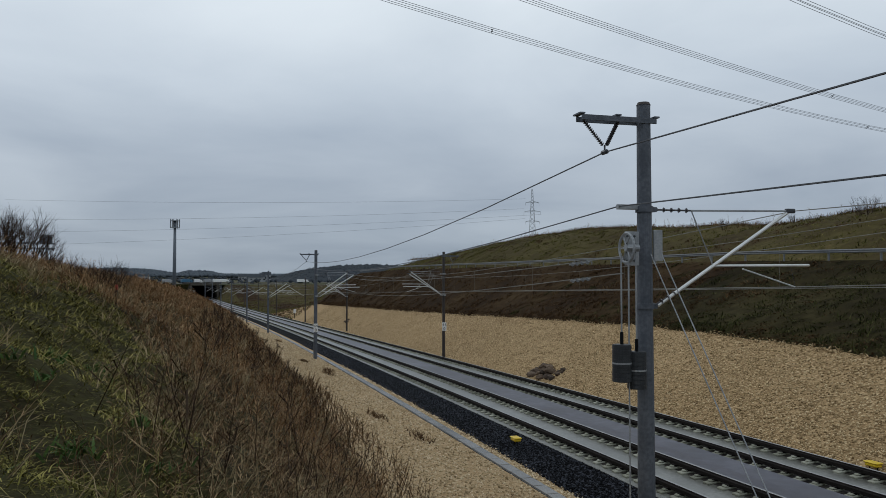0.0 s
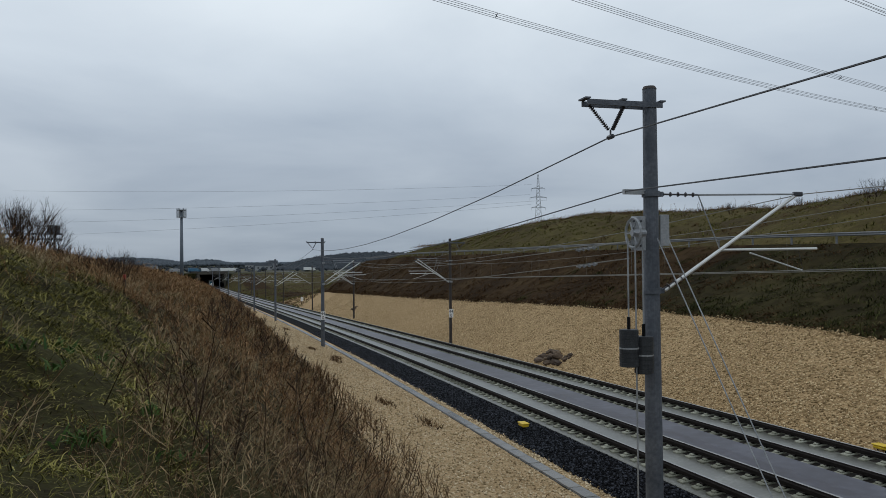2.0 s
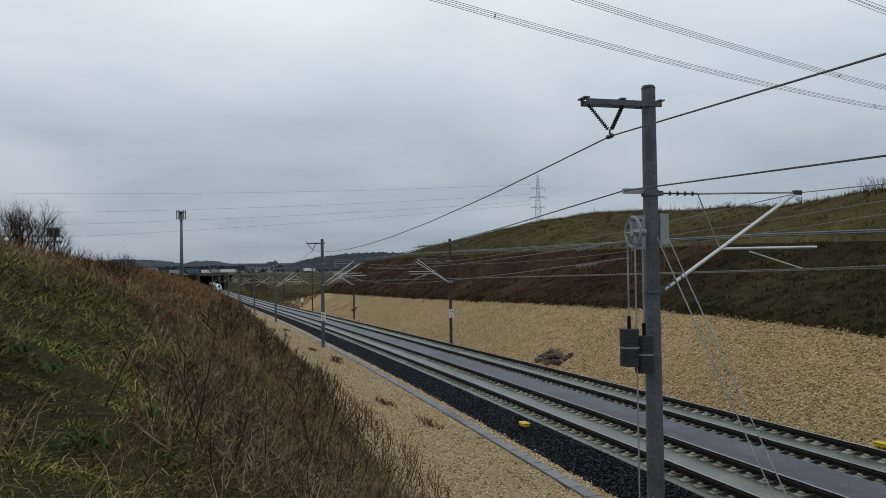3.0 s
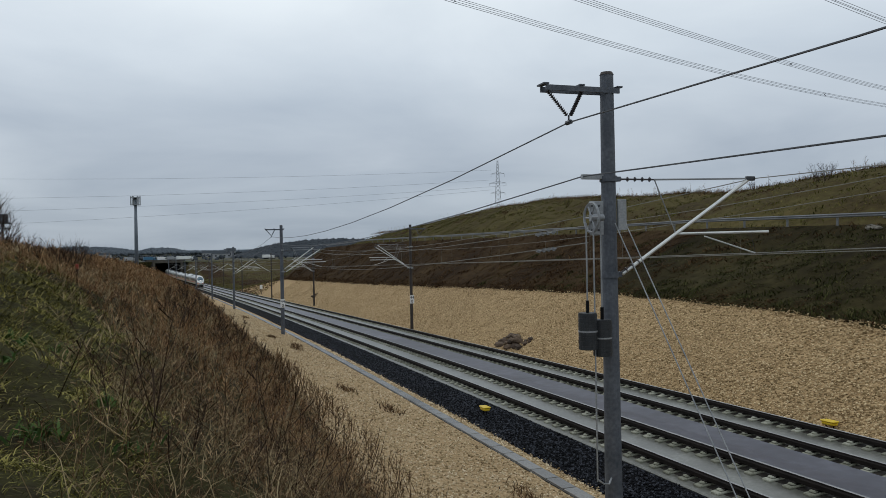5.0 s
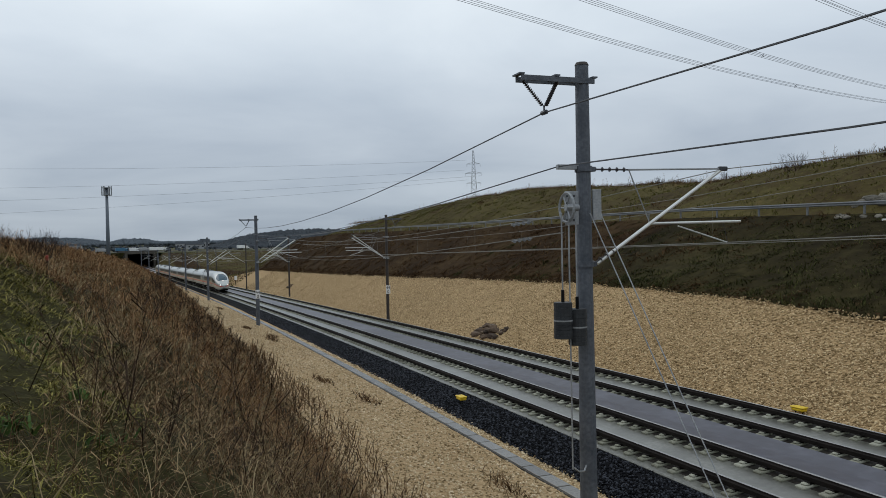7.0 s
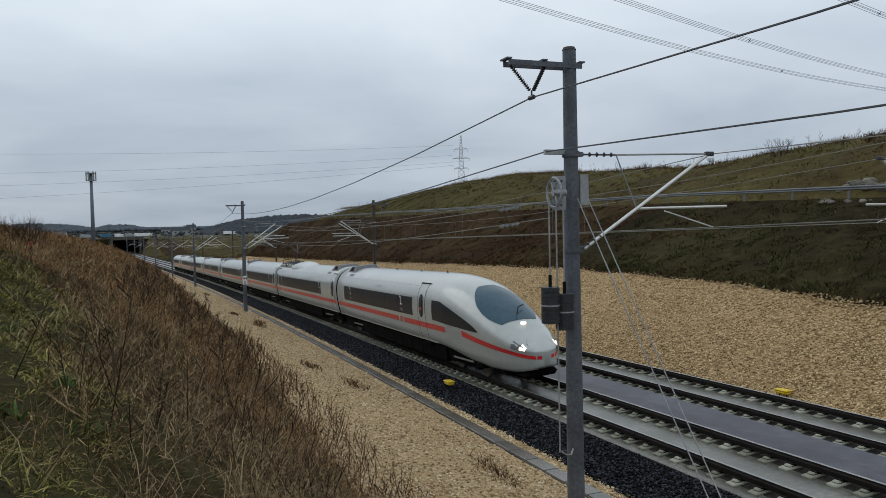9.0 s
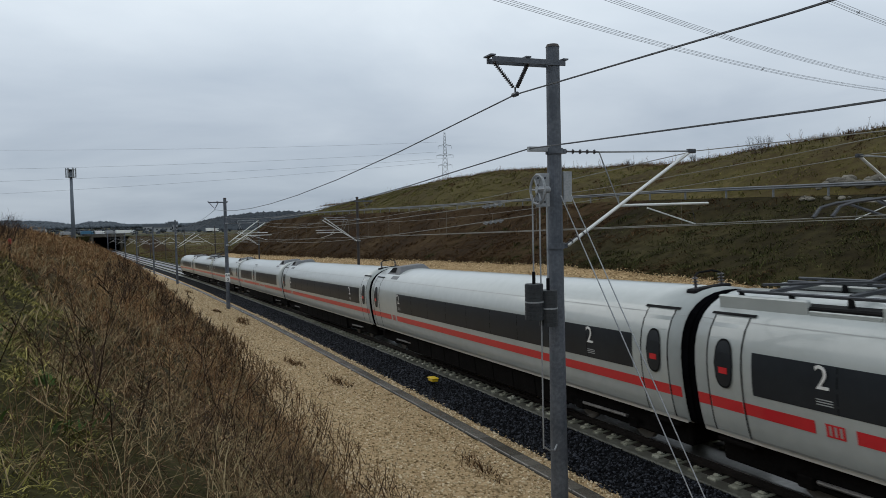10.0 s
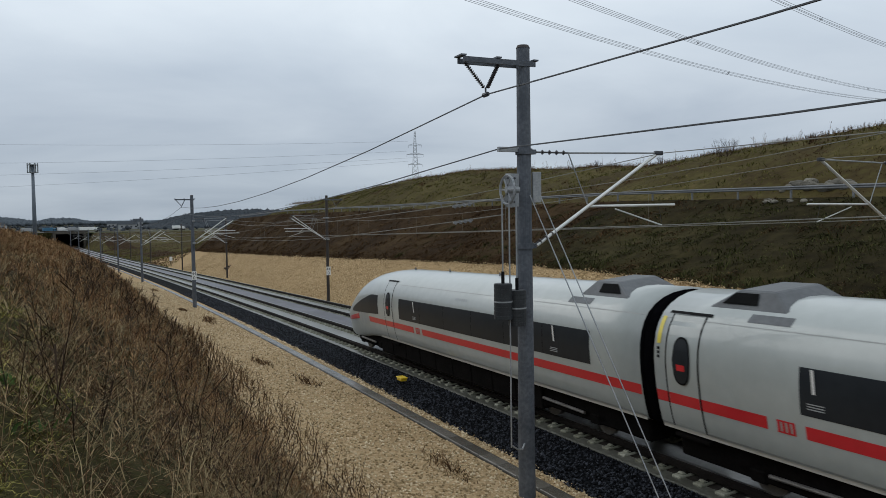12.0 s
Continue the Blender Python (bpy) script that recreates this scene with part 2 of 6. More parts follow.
def soup(name, verts, faces, mat, parent=None):
    """Many small loose pieces as one mesh, from arrays; faces all have the same number of corners."""
    verts, faces = np.asarray(verts, np.float32), np.asarray(faces, np.int32)
    me = bpy.data.meshes.new(name)
    k = faces.shape[1]
    me.vertices.add(len(verts))
    me.vertices.foreach_set("co", verts.ravel())
    me.loops.add(faces.size)
    me.loops.foreach_set("vertex_index", faces.ravel())
    me.polygons.add(len(faces))
    me.polygons.foreach_set("loop_start", np.arange(0, faces.size, k, dtype=np.int32))
    me.update(calc_edges=True)
    me.materials.append(mat)
    ob = new(name, me)
    ob.parent = parent
    return ob


def box(bm, lo, hi, m=None, bevel=0.0):
    """A box from corner to corner, its edges worn by bevel."""
    lo, hi = Vector(lo), Vector(hi)
    made = bmesh.ops.create_cube(bm, size=1, matrix=(m or Matrix()) @ Matrix.Translation((lo + hi) / 2) @ Matrix.Diagonal((*(hi - lo), 1)))
    if bevel:
        edges = list({e for v in made["verts"] for e in v.link_edges})
        bmesh.ops.bevel(bm, geom=edges, offset=bevel, segments=1, affect="EDGES")
    return bm


def rod(bm, a, b, r, r2=None, n=8, caps=True):
    """A round bar from a to b."""
    a, b = Vector(a), Vector(b)
    turn = (b - a).to_track_quat("Z", "Y").to_matrix().to_4x4()
    bmesh.ops.create_cone(bm, cap_ends=caps, segments=n, radius1=r, radius2=r if r2 is None else r2, depth=(b - a).length, matrix=Matrix.Translation((a + b) / 2) @ turn)
    return bm


def tube(bm, points, r, n=5):
    """A bar that follows points."""
    pts = [Vector(q) for q in points]
    rings = []
    for i, q in enumerate(pts):
        d = (pts[min(i + 1, len(pts) - 1)] - pts[max(i - 1, 0)]).normalized()
        side = d.cross(Vector((0, 0, 1)))
        side = side.normalized() if side.length > 1e-4 else Vector((1, 0, 0))
        up_ = side.cross(d)
        rings.append([bm.verts.new(q + r * (math.cos(a) * side + math.sin(a) * up_)) for a in (2 * math.pi * k / n for k in range(n))])
    for a, b in zip(rings, rings[1:]):
        for k in range(n):
            bm.faces.new((a[k], a[(k + 1) % n], b[(k + 1) % n], b[k]))
    return bm


def B():
    return bmesh.new()


def glyph(text, size, mat=None):
    """A readable figure as a flat mesh, made of the built-in font."""
    cu = bpy.data.curves.new("figure", "FONT")
    cu.body, cu.size, cu.extrude, cu.align_x = text, size, 0.002, "CENTER"
    ob = bpy.data.objects.new("figure", cu)
    scene.collection.objects.link(ob)
    me = bpy.data.meshes.new_from_object(ob.evaluated_get(bpy.context.evaluated_depsgraph_get()))
    bpy.data.objects.remove(ob)
    me.materials.clear()
    me.materials.append(mat or WHITE)
    return me


# ---- the line: a left-hand curve that falls away from the camera ----
XT, HEAD, CURVE, CUBIC, GRADE, SAG, CANT = 12.466, -0.0101, 0.0005095, 2.0e-7, -0.0333, 4.05e-5, 0.0884
FAR_TRACK, S_END = 4.5, 480.0


def line_x(s):
    e = min(s, S_END)
    slope = HEAD - CURVE * e + 3 * CUBIC * e * e
    return XT + HEAD * e - CURVE * e * e / 2 + CUBIC * e ** 3 + slope * (s - e)


def line_z(s):
    e = min(s, S_END)
    return GRADE * e + SAG * max(0, e - 61) ** 2


def P(s, lat, h):
    """The place beside the line: s metres along, lat to the right of the near track's middle, h above its rails."""
    e = min(s, S_END)
    a = -(HEAD - CURVE * e + 3 * CUBIC * e * e)
    return Vector((line_x(s) + lat * math.cos(a), s + lat * math.sin(a), float(line_z(s)) + h))


def on_track(s, lat=0.0, h=0.0, cant=True):
    """The frame at s: x to the right across the line, y ahead along it, z up, leaning with the cant."""
    o, ahead = P(s, lat, h), P(s + 0.5, lat, h) - P(s - 0.5, lat, h)
    ahead.normalize()
    right = ahead.cross(Vector((0, 0, 1))).normalized()
    if cant:
        right = (Matrix.Rotation(-CANT, 3, ahead) @ right).normalized()
    up_ = right.cross(ahead)
    return Matrix.Translation(o) @ Matrix((right, ahead, up_)).transposed().to_4x4()


def steps(a, b, d):
    return np.linspace(a, b, max(2, int(round((b - a) / d)) + 1))


def extrude(name, profile, stations, mat, lat=0.0, cant=True, parent=None, closed=True, smooth=False):
    """A profile (x across, z up) swept along the line."""
    verts, faces, n = [], [], len(profile)
    for s in stations:
        m = on_track(s, lat, 0, cant)
        verts += [m @ Vector((x, 0, z)) for x, z in profile]
    for i in range(len(stations) - 1):
        for k in range(n if closed else n - 1):
            a, b = i * n + k, i * n + (k + 1) % n
            faces.append((a, b, b + n, a + n))
    if closed:
        faces.append(tuple(range(n - 1, -1, -1)))
        faces.append(tuple((len(stations) - 1) * n + k for k in range(n)))
    return mesh(name, verts, faces, mat, parent, smooth=smooth)


# ---- terrain ----
ROAD_LAT, ROAD_Z, CREST_LAT = 25.0, 6.1, 45.0
CREST = ((-200, 13.0), (-60, 15.0), (0, 14.2), (30, 12.6), (49, 11.5), (67, 10.6), (88, 11.5), (105, 12.6), (125, 12.5), (146, 11.7), (180, 9.9), (227, 7.6), (300, 2.0), (420, -6.0), (600, -12.0))
LEFT_SIDE = ((-70.0, 7.4), (-40.0, 7.2), (-28.0, 6.9), (-22.0, 6.75), (-18.0, 6.15), (-15.0, 5.05), (-12.3, 3.5), (-10.7, 1.95), (-9.3, 0.68), (-8.0, 0.12), (-5.6, -0.32), (-4.3, -0.52), (-3.95, -0.55))


def lerp(table, x):
    return float(np.interp(x, [a for a, _ in table], [b for _, b in table]))


def bumps(s, lat, size, seed=0.0):
    return noise.noise((s / size + seed, lat / size, seed))


def left_ground(s, lat):
    """Height of the cutting's near side, in the world."""
    h = lerp(LEFT_SIDE, lat)
    if lat < -5:
        h += (0.22 * bumps(s, lat, 1.9) + 0.13 * bumps(s, lat, 0.75, 6.0)) * min(1, max(0, -8.5 - lat) / 2 + 0.15) + 0.35 * bumps(s, lat, 7.0, 3.3) * min(1, (-5 - lat) / 6)
    else:
        h += 0.03 * bumps(s, lat, 0.8)
    return float(line_z(s)) + h


def edge(s):
    """Where the gravel facing ends and the turf begins."""
    return float(np.interp(s, (0, 10, 21, 30, 42, 60), (10.4, 11.2, 12.0, 12.8, 13.4, 13.4))) + 0.12 * bumps(s, 3.0, 3.0, 4.0)


def right_ground(s, lat):
    """Height of the cutting's far side, in the world."""
    z0 = float(line_z(s))
    if lat <= 6.9:
        return z0 - 0.62
    e = edge(s)
    top = z0 - 0.62 + (e - 6.9) * 0.588
    if lat <= e and s < 190:
        k = (lat - 6.9) / (e - 6.9)
        return z0 - 0.62 + k * (top - z0 + 0.62) + 0.05 * bumps(s, lat, 1.6) + 0.14 * bumps(s, lat, 6, 2.0) * min(1, 2 * k)
    if s > 190:
        k = min(1, (s - 190) / 60)
        low = z0 - 0.6 + 0.10 * (min(lat, 90) - 6.9) + 0.25 * bumps(s, lat, 8)
        z = low * k + right_cut(s, lat, z0, top) * (1 - k)
        rise = float(np.clip((s - 385) / 66, 0, 1)) * min(1, (lat - 6.9) / 5)
        return z + (max(z, -1.25) - z) * rise * rise * (3 - 2 * rise)
    return right_cut(s, lat, z0, top)


def right_cut(s, lat, z0, top):
    road = max(ROAD_Z - 0.014 * max(0, 48 - s), top + 0.4) - 0.02 * max(0, s - 150)
    e = edge(s)
    if lat <= e:
        return z0 - 0.62 + (lat - 6.9) * 0.588
    if lat <= 24:
        k = (lat - e) / (24 - e)
        return top + 0.18 + (road - top - 0.18) * k + 0.30 * bumps(s, lat, 3.5, 1.0) * math.sin(math.pi * k)
    if lat <= 29:
        return road
    crest = max(lerp(CREST, s) + 0.35 * bumps(s, lat, 9, 5.0), road + 0.2) if s < 260 else lerp(CREST, s)
    if lat <= CREST_LAT:
        k = (lat - 29) / (CREST_LAT - 29)
        return road + (crest - road) * (math.sin(k * math.pi / 2) * 0.55 + 0.45 * k) + 0.35 * bumps(s, lat, 4, 7.0) * math.sin(math.pi * k)
    return crest - 0.03 * (lat - CREST_LAT) + 0.2 * bumps(s, lat, 5, 9.0)


def sheet(name, stations, lats, height, mat):
    verts = []
    for s in stations:
        for la in (lats(s) if callable(lats) else lats):
            q = P(s, la, 0)
            verts.append((q.x, q.y, height(s, la)))
    n = len(lats(0)) if callable(lats) else len(lats)
    faces = [(i * n + k, i * n + k + 1, (i + 1) * n + k + 1, (i + 1) * n + k) for i in range(len(stations) - 1) for k in range(n - 1)]
    return tagged(mesh(name, verts, faces, mat, smooth=True), kind="structure")


S_NEAR = np.concatenate([steps(-200, 0, 5), steps(0.3, 20.1, 0.3), steps(20.7, 40, 0.6), steps(41, 120, 1.5)[0:], steps(123, 455, 4)])
left_lats = np.concatenate([steps(-70, -24, 4), steps(-23, -9.3, 0.3)])
tagged(sheet("ground_left_bank", S_NEAR, left_lats, left_ground, SOIL), "earth bank with winter grass and dead weeds", "bank")
tagged(sheet("ground_gravel_berm", S_NEAR, steps(-9.3, -3.95, 0.35), left_ground, GRAVEL), "beige gravel berm beside the drainage channel", "gravel")
tagged(sheet("ground_gravel_slope", S_NEAR[S_NEAR < 236], lambda s: np.linspace(6.2, edge(s), 17), right_ground, GRAVEL_FAR), "tan gravel facing on the cutting slope", "gravel slope")
cut = int(np.searchsorted(S_NEAR, 46.0))
tagged(sheet("ground_green_slope", S_NEAR[:cut + 1], lambda s: np.linspace(edge(s), 24, 13), right_ground, HILL_NEAR), "dark green winter turf above the gravel facing", "slope")
tagged(sheet("ground_lower_slope", S_NEAR[cut:], lambda s: np.linspace(edge(s), 24, 13), right_ground, HILL_LOW), "dark brown winter turf above the gravel facing", "slope")
tagged(sheet("ground_hillside", S_NEAR, lambda s: np.concatenate([[24], steps(25, 29, 1), steps(30, 60, 1.5), steps(64, 140, 8)]), right_ground, HILL), "olive winter grass hillside above the road", "hillside")
S_FAR = S_NEAR[S_NEAR > 231]
tagged(sheet("ground_far_slope", S_FAR, lambda s: np.linspace(6.2, edge(s), 7), right_ground, HILL), "grassy far end of the cutting slope", "slope")


# ---- permanent way ----
S_TRACK = np.concatenate([steps(-200, -10, 5), steps(-8, 120, 2), steps(124, 480, 5)])
# web drawn extra wide, so its dark shape includes the shade beside the rail
RAIL_PROFILE = [(-0.075, -0.172), (0.075, -0.172), (0.085, -0.158), (0.085, -0.06), (0.05, -0.045), (0.036, -0.035), (0.036, -0.004), (0.028, 0.0), (-0.028, 0.0), (-0.036, -0.004), (-0.036, -0.035), (-0.05, -0.045), (-0.085, -0.06), (-0.085, -0.158)]
SLAB = [(-1.32, -0.50), (1.32, -0.50), (1.32, -0.285), (1.28, -0.265), (-1.28, -0.265), (-1.32, -0.285)]
for lat, name in ((0.0, "near"), (FAR_TRACK, "far")):
    slab = tagged(extrude("track_slab", SLAB, S_TRACK, CONCRETE, lat), "pale concrete slab of a ballastless track", "track slab", "tracks", "structure")
    for x in (-0.753, 0.753):
        # dark strip under the rail: its shadow and the wet stain as colour
        extrude("rail_bed", [(x - 0.21, -0.275), (x + 0.21, -0.275), (x + 0.20, -0.258), (x - 0.20, -0.258)], S_TRACK, RAIL_SHADE_STAIN, lat, parent=slab)
        rail = thing("rail", "dark rusted steel rail with a worn bright head", "rail", "rails", "structure")
        extrude("web", [(x + a, z) for a, z in RAIL_PROFILE], S_TRACK, RAIL, lat, parent=rail)
        extrude("head", [(x - 0.03, 0.0005), (x + 0.03, 0.0005), (x + 0.026, 0.004), (x - 0.026, 0.004)], S_TRACK, RAIL_HEAD, lat, parent=rail)
tagged(extrude("gravel_strip", [(-3.45, -0.78), (-2.85, -0.78), (-2.85, -0.61), (-3.45, -0.585)], S_TRACK, GRAVEL, 0, False), "narrow beige gravel strip beside the drainage channel", "gravel", kind="structure")
# smooth gutter strip between the tracks and its kerb
tagged(extrude("drain_strip", [(1.36, -0.50), (3.14, -0.50), (3.14, -0.20), (2.2, -0.22), (1.52, -0.17), (1.36, -0.17)], S_TRACK, GUTTER, 0, False), "smooth blue-grey concrete strip between the tracks", "drain strip", kind="structure")
tagged(extrude("ballast_shoulder", [(-3.05, -0.75), (-1.33, -0.75), (-1.33, -0.40), (-1.6, -0.40), (-2.9, -0.57), (-3.05, -0.63)], S_TRACK, BALLAST, 0, False), "black crushed ballast beside the track slab", "ballast", kind="structure")
tagged(extrude("ballast_far", [(5.75, -0.75), (6.95, -0.75), (6.95, -0.58), (6.2, -0.36), (5.83, -0.34), (5.75, -0.36)], S_TRACK, BALLAST, 0, False), "black crushed ballast beyond the far track", "ballast", kind="structure")
tagged(extrude("bed", [(-4.2, -1.4), (7.2, -1.4), (7.2, -0.70), (-4.2, -0.70)], S_TRACK, BALLAST, 0, False), "dark formation under the tracks", "formation", kind="structure")


# ---- drainage channel, sleepers, small trackside things ----
channel = thing("drainage_channel", "grey precast concrete drainage channel along the berm", "channel", kind="structure")
bm = box(B(), (-0.19, -0.48, -0.16), (0.19, 0.48, 0.0), bevel=0.012)
cover_mesh = part("cover_slab", bm, CHANNEL, channel)
cover_data = cover_mesh.data
extrude("channel_wall", [(-0.23, -0.75), (0.23, -0.75), (0.23, -0.585), (-0.23, -0.585)], S_TRACK, CHANNEL, -3.62, False, channel)


def lay(ob, m, parent):
    """Lays a further piece that shares ob's mesh."""
    o = new(ob.name.split(".")[0], ob.data)
    o.parent, o.matrix_basis = parent, m
    return o


def cover_pose(s):
    return on_track(s, -3.62, -0.555 + 0.006 * noise.noise((s * 3.1, 0, 0)), False) @ pose(0, 0, 0, 0, 0.5 * noise.noise((s, 7, 0)), 0.4 * noise.noise((s, 9, 0)))


cover_at = np.arange(6.0, 240.0, 1.0)
cover_mesh.matrix_basis = cover_pose(cover_at[0])
for s in cover_at[1:]:
    lay(cover_mesh, cover_pose(s), channel)


def sleeper_mesh(bm):
    """One twin-block sleeper: two proud blocks and a rail fastening at each rail."""
    for x in (-0.753, 0.753):
        box(bm, (x - 0.36, -0.14, -0.29), (x + 0.36, 0.14, -0.215), bevel=0.02)
        for d in (-0.17, 0.17):
            box(bm, (x + d - 0.07, -0.09, -0.22), (x + d + 0.07, 0.09, -0.165), bevel=0.025)
    return bm


for lat, which in ((0.0, "near"), (FAR_TRACK, "far")):
    row = thing("sleeper_row", "concrete twin-block sleepers cast into the track slab", "sleepers", "sleeper rows", "structure")
    first = part("sleeper", sleeper_mesh(B()), SLEEPER, row)
    first.matrix_basis = on_track(6.0, lat)
    for k in range(1, 170):
        lay(first, on_track(6.0 + 0.65 * k, lat), row)
    bm = B()
    for k in range(170, 420):
        m = on_track(6.0 + 0.65 * k, lat)
        for x in (-1.0, -0.58, 0.58, 1.0):
            box(bm, (x - 0.12, -0.13, -0.28), (x + 0.12, 0.13, -0.18), m)
    tagged(part("far_sleepers", bm, SLEEPER, row), kind="stuff")
    # dark fastening plates and clips under the rails
    bm = B()
    for k in range(0, 170):
        m = on_track(6.0 + 0.65 * k, lat)
        for x in (-0.753, 0.753):
            box(bm, (x - 0.16, -0.08, -0.225), (x + 0.16, 0.08, -0.150), m)
    tagged(part("rail_clips", bm, RAIL, row), kind="stuff")


def yellow_marker(s, lat, z):
    ob = thing("yellow_sensor_box", "yellow plastic sensor box on two short legs", "sensor box", "sensor boxes", at=on_track(s, lat, z, False))
    bm = box(B(), (-0.13, -0.24, 0.26), (0.13, 0.24, 0.36), bevel=0.03)
    cap = part("housing", bm, YELLOW, ob)
    part("lid", box(B(), (-0.15, -0.27, 0.36), (0.15, 0.27, 0.41), bevel=0.02), YELLOW, cap)
    for y in (-0.15, 0.15):
        part("leg", rod(B(), (0, y, -0.1), (0, y, 0.27), 0.02), BLACK, ob)
    part("cable", tube(B(), [(0, 0.16, 0.28), (0.12, 0.30, 0.1), (0.35, 0.40, 0.02), (0.8, 0.45, 0.06)], 0.016), BLACK, ob)


yellow_marker(27.0, -2.25, -0.55)
yellow_marker(19.8, 7.15, -0.62)


# ---- masts of the overhead line ----
MASTS = (-44.0, 14.1, 71.8, 127.8, 176.0, 225.0, 272.0, 320.0, 368.0)
LEFT_LAT = (-4.35, -4.35, -4.57, -4.65, -4.75, -5.0, -5.0, -5.0, -5.0)
RIGHT_AT = ((-43.6, 8.71), (14.5, 8.71), (68.6, 7.1), (122.5, 7.5), (168.0, 7.2), (222.0, 7.4), (269.0, 7.4), (317.0, 7.4), (365.0, 7.4))
LIFT = (-0.6, 0.0, 0.6, 0.6, 0.6, 0.6, 0.6, 0.6, 0.6)  # the masts stand higher out of the falling line


def insulator_string(bm, a, b, r=0.055, count=5):
    a, b = Vector(a), Vector(b)
    rod(bm, a, b, r * 0.35, n=6)
    for k in range(count):
        q = a.lerp(b, (k + 0.5) / count)
        d = (b - a).normalized() * 0.014
        rod(bm, q - d, q + d, r, r * 0.6, n=8)
    return bm


def cantilever(mast, side, reach, y, lift, pull):
    """One hinged bracket: tie, diagonal tube, registration tube and steady arm. side: +1 reaches to the right."""
    w = lambda x, z: Vector((side * x, y, z))
    tip, foot = w(reach, 6.98 + lift), w(0.30, 4.93 + lift)
    mid_ = foot.lerp(tip, 0.405)
    part("diagonal_tube", rod(B(), foot, tip, 0.040), ALUMINIUM, mast)
    part("tie_rod", rod(B(), w(1.1, 6.93 + lift), tip, 0.020, n=6), GALVANISED, mast)
    part("tie_insulator", insulator_string(B(), w(0.2, 6.93 + lift), w(1.1, 6.93 + lift)), INSULATOR, mast)
    part("foot_insulator", insulator_string(B(), w(0.16, 4.90 + lift), foot.lerp(tip, 0.14), 0.07, 4), INSULATOR, mast)
    part("hanger", rod(B(), w(1.12, 6.93 + lift), mid_, 0.014, n=5), GALVANISED, mast)
    reg = mid_ + w(2.45, 0.02) - w(0, 0)
    reg.y = y
    part("registration_tube", rod(B(), mid_, reg, 0.028), ALUMINIUM, mast)
    part("steady_arm", rod(B(), mid_.lerp(reg, 0.30) - Vector((0, 0, 0.07)), Vector((side * (reach + pull), y, 5.30 + lift)), 0.016, n=6), ALUMINIUM, mast)
    part("dropper_stay", rod(B(), Vector((side * (reach + pull), y, 5.32 + lift)), reg.lerp(mid_, 0.2), 0.006, n=4), WIRE, mast)
    part("clamp", box(B(), tip - Vector((0.10, 0.05, 0.05)), tip + Vector((0.12, 0.05, 0.05)), bevel=0.015), WIRE, mast)


def return_arm(mast, side, top):
    """Steel arm near the mast's head with a V of two insulators."""
    x0, x1 = side * -0.22, side * 1.47
    bm = B()
    for y in (-0.15, 0.11):
        box(bm, (min(x0, x1), y, top - 0.42), (max(x0, x1), y + 0.04, top - 0.31))
    for x in (x1, side * 0.66, x0):
        box(bm, (x - 0.06, -0.17, top - 0.30), (x + 0.06, 0.17, top - 0.27))
    part("arm", bm, MAST_GREY, mast)
    low = Vector((side * 0.90, 0, top - 1.02))
    bm = B()
    for x in (1.38, 0.60):
        insulator_string(bm, (side * x, 0, top - 0.40), low + Vector((side * (0.04 if x > 1 else -0.04), 0, 0.12)), 0.05, 14)
    part("insulator_pair", bm, INSULATOR, mast)
    bm = rod(B(), low + Vector((0, -0.09, -0.02)), low + Vector((0, 0.09, -0.02)), 0.05)
    rod(bm, low + Vector((0, 0, 0.13)), low - Vector((0, 0, 0.02)), 0.02)
    part("wire_clamp", bm, WIRE, mast)


def mast(s, lat, side, top, dark=False, arms=1, lift=0.0):
    """A round mast; the frame's z runs from rail level. side: where its cantilever reaches."""
    m = on_track(s, lat, 0, False)
    upright = Matrix.Translation(m.translation) @ Matrix.Rotation(math.atan2(m[1][0], m[0][0]), 4, "Z")
    shade = MAST_DARK if dark else MAST_GREY
    ob = thing("catenary_mast", "dark steel catenary mast beside the far track" if dark else "weathered grey round catenary mast beside the near track", "mast", "catenary masts", at=upright)
    bm = rod(B(), (0, 0, -1.3), (0, 0, top), 0.19 if not dark else 0.15, 0.14 if not dark else 0.12, n=20)
    part("pole", bm, shade, ob, smooth=False)
    part("cap", rod(B(), (0, 0, top - 0.02), (0, 0, top + 0.04), 0.150, 0.12, n=20), MAST_DARK, ob)
    part("footing", rod(B(), (0, 0, -1.4), (0, 0, -0.72), 0.36, 0.36, n=16), CONCRETE, ob)
    return_arm(ob, -side, top)
    for k in range(arms):
        y = 0.0 if arms == 1 else (-0.55, 0.55)[k]
        cantilever(ob, side, 3.60 if k == 0 else 3.15, y, lift + (0.0 if k == 0 else 0.22), 0.12 if k == 0 else -0.6)
    if arms == 2:
        for z in (4.95 + lift, 6.95 + lift):
            part("crosshead", box(B(), (min(0, 0.12 * side) - 0.05, -0.65, z - 0.06), (max(0, 0.12 * side) + 0.05, 0.65, z + 0.06)), GALVANISED, ob)
    for z in (4.92 + lift, 6.93 + lift):
        bm = B()
        rod(bm, (0, 0, z - 0.06), (0, 0, z + 0.06), 0.185, n=16)
        box(bm, (side * 0.06 if side > 0 else -0.26, -0.06, z - 0.05), (0.26 if side > 0 else side * 0.06, 0.06, z + 0.05))
        part("bracket", bm, shade, ob)
    return ob


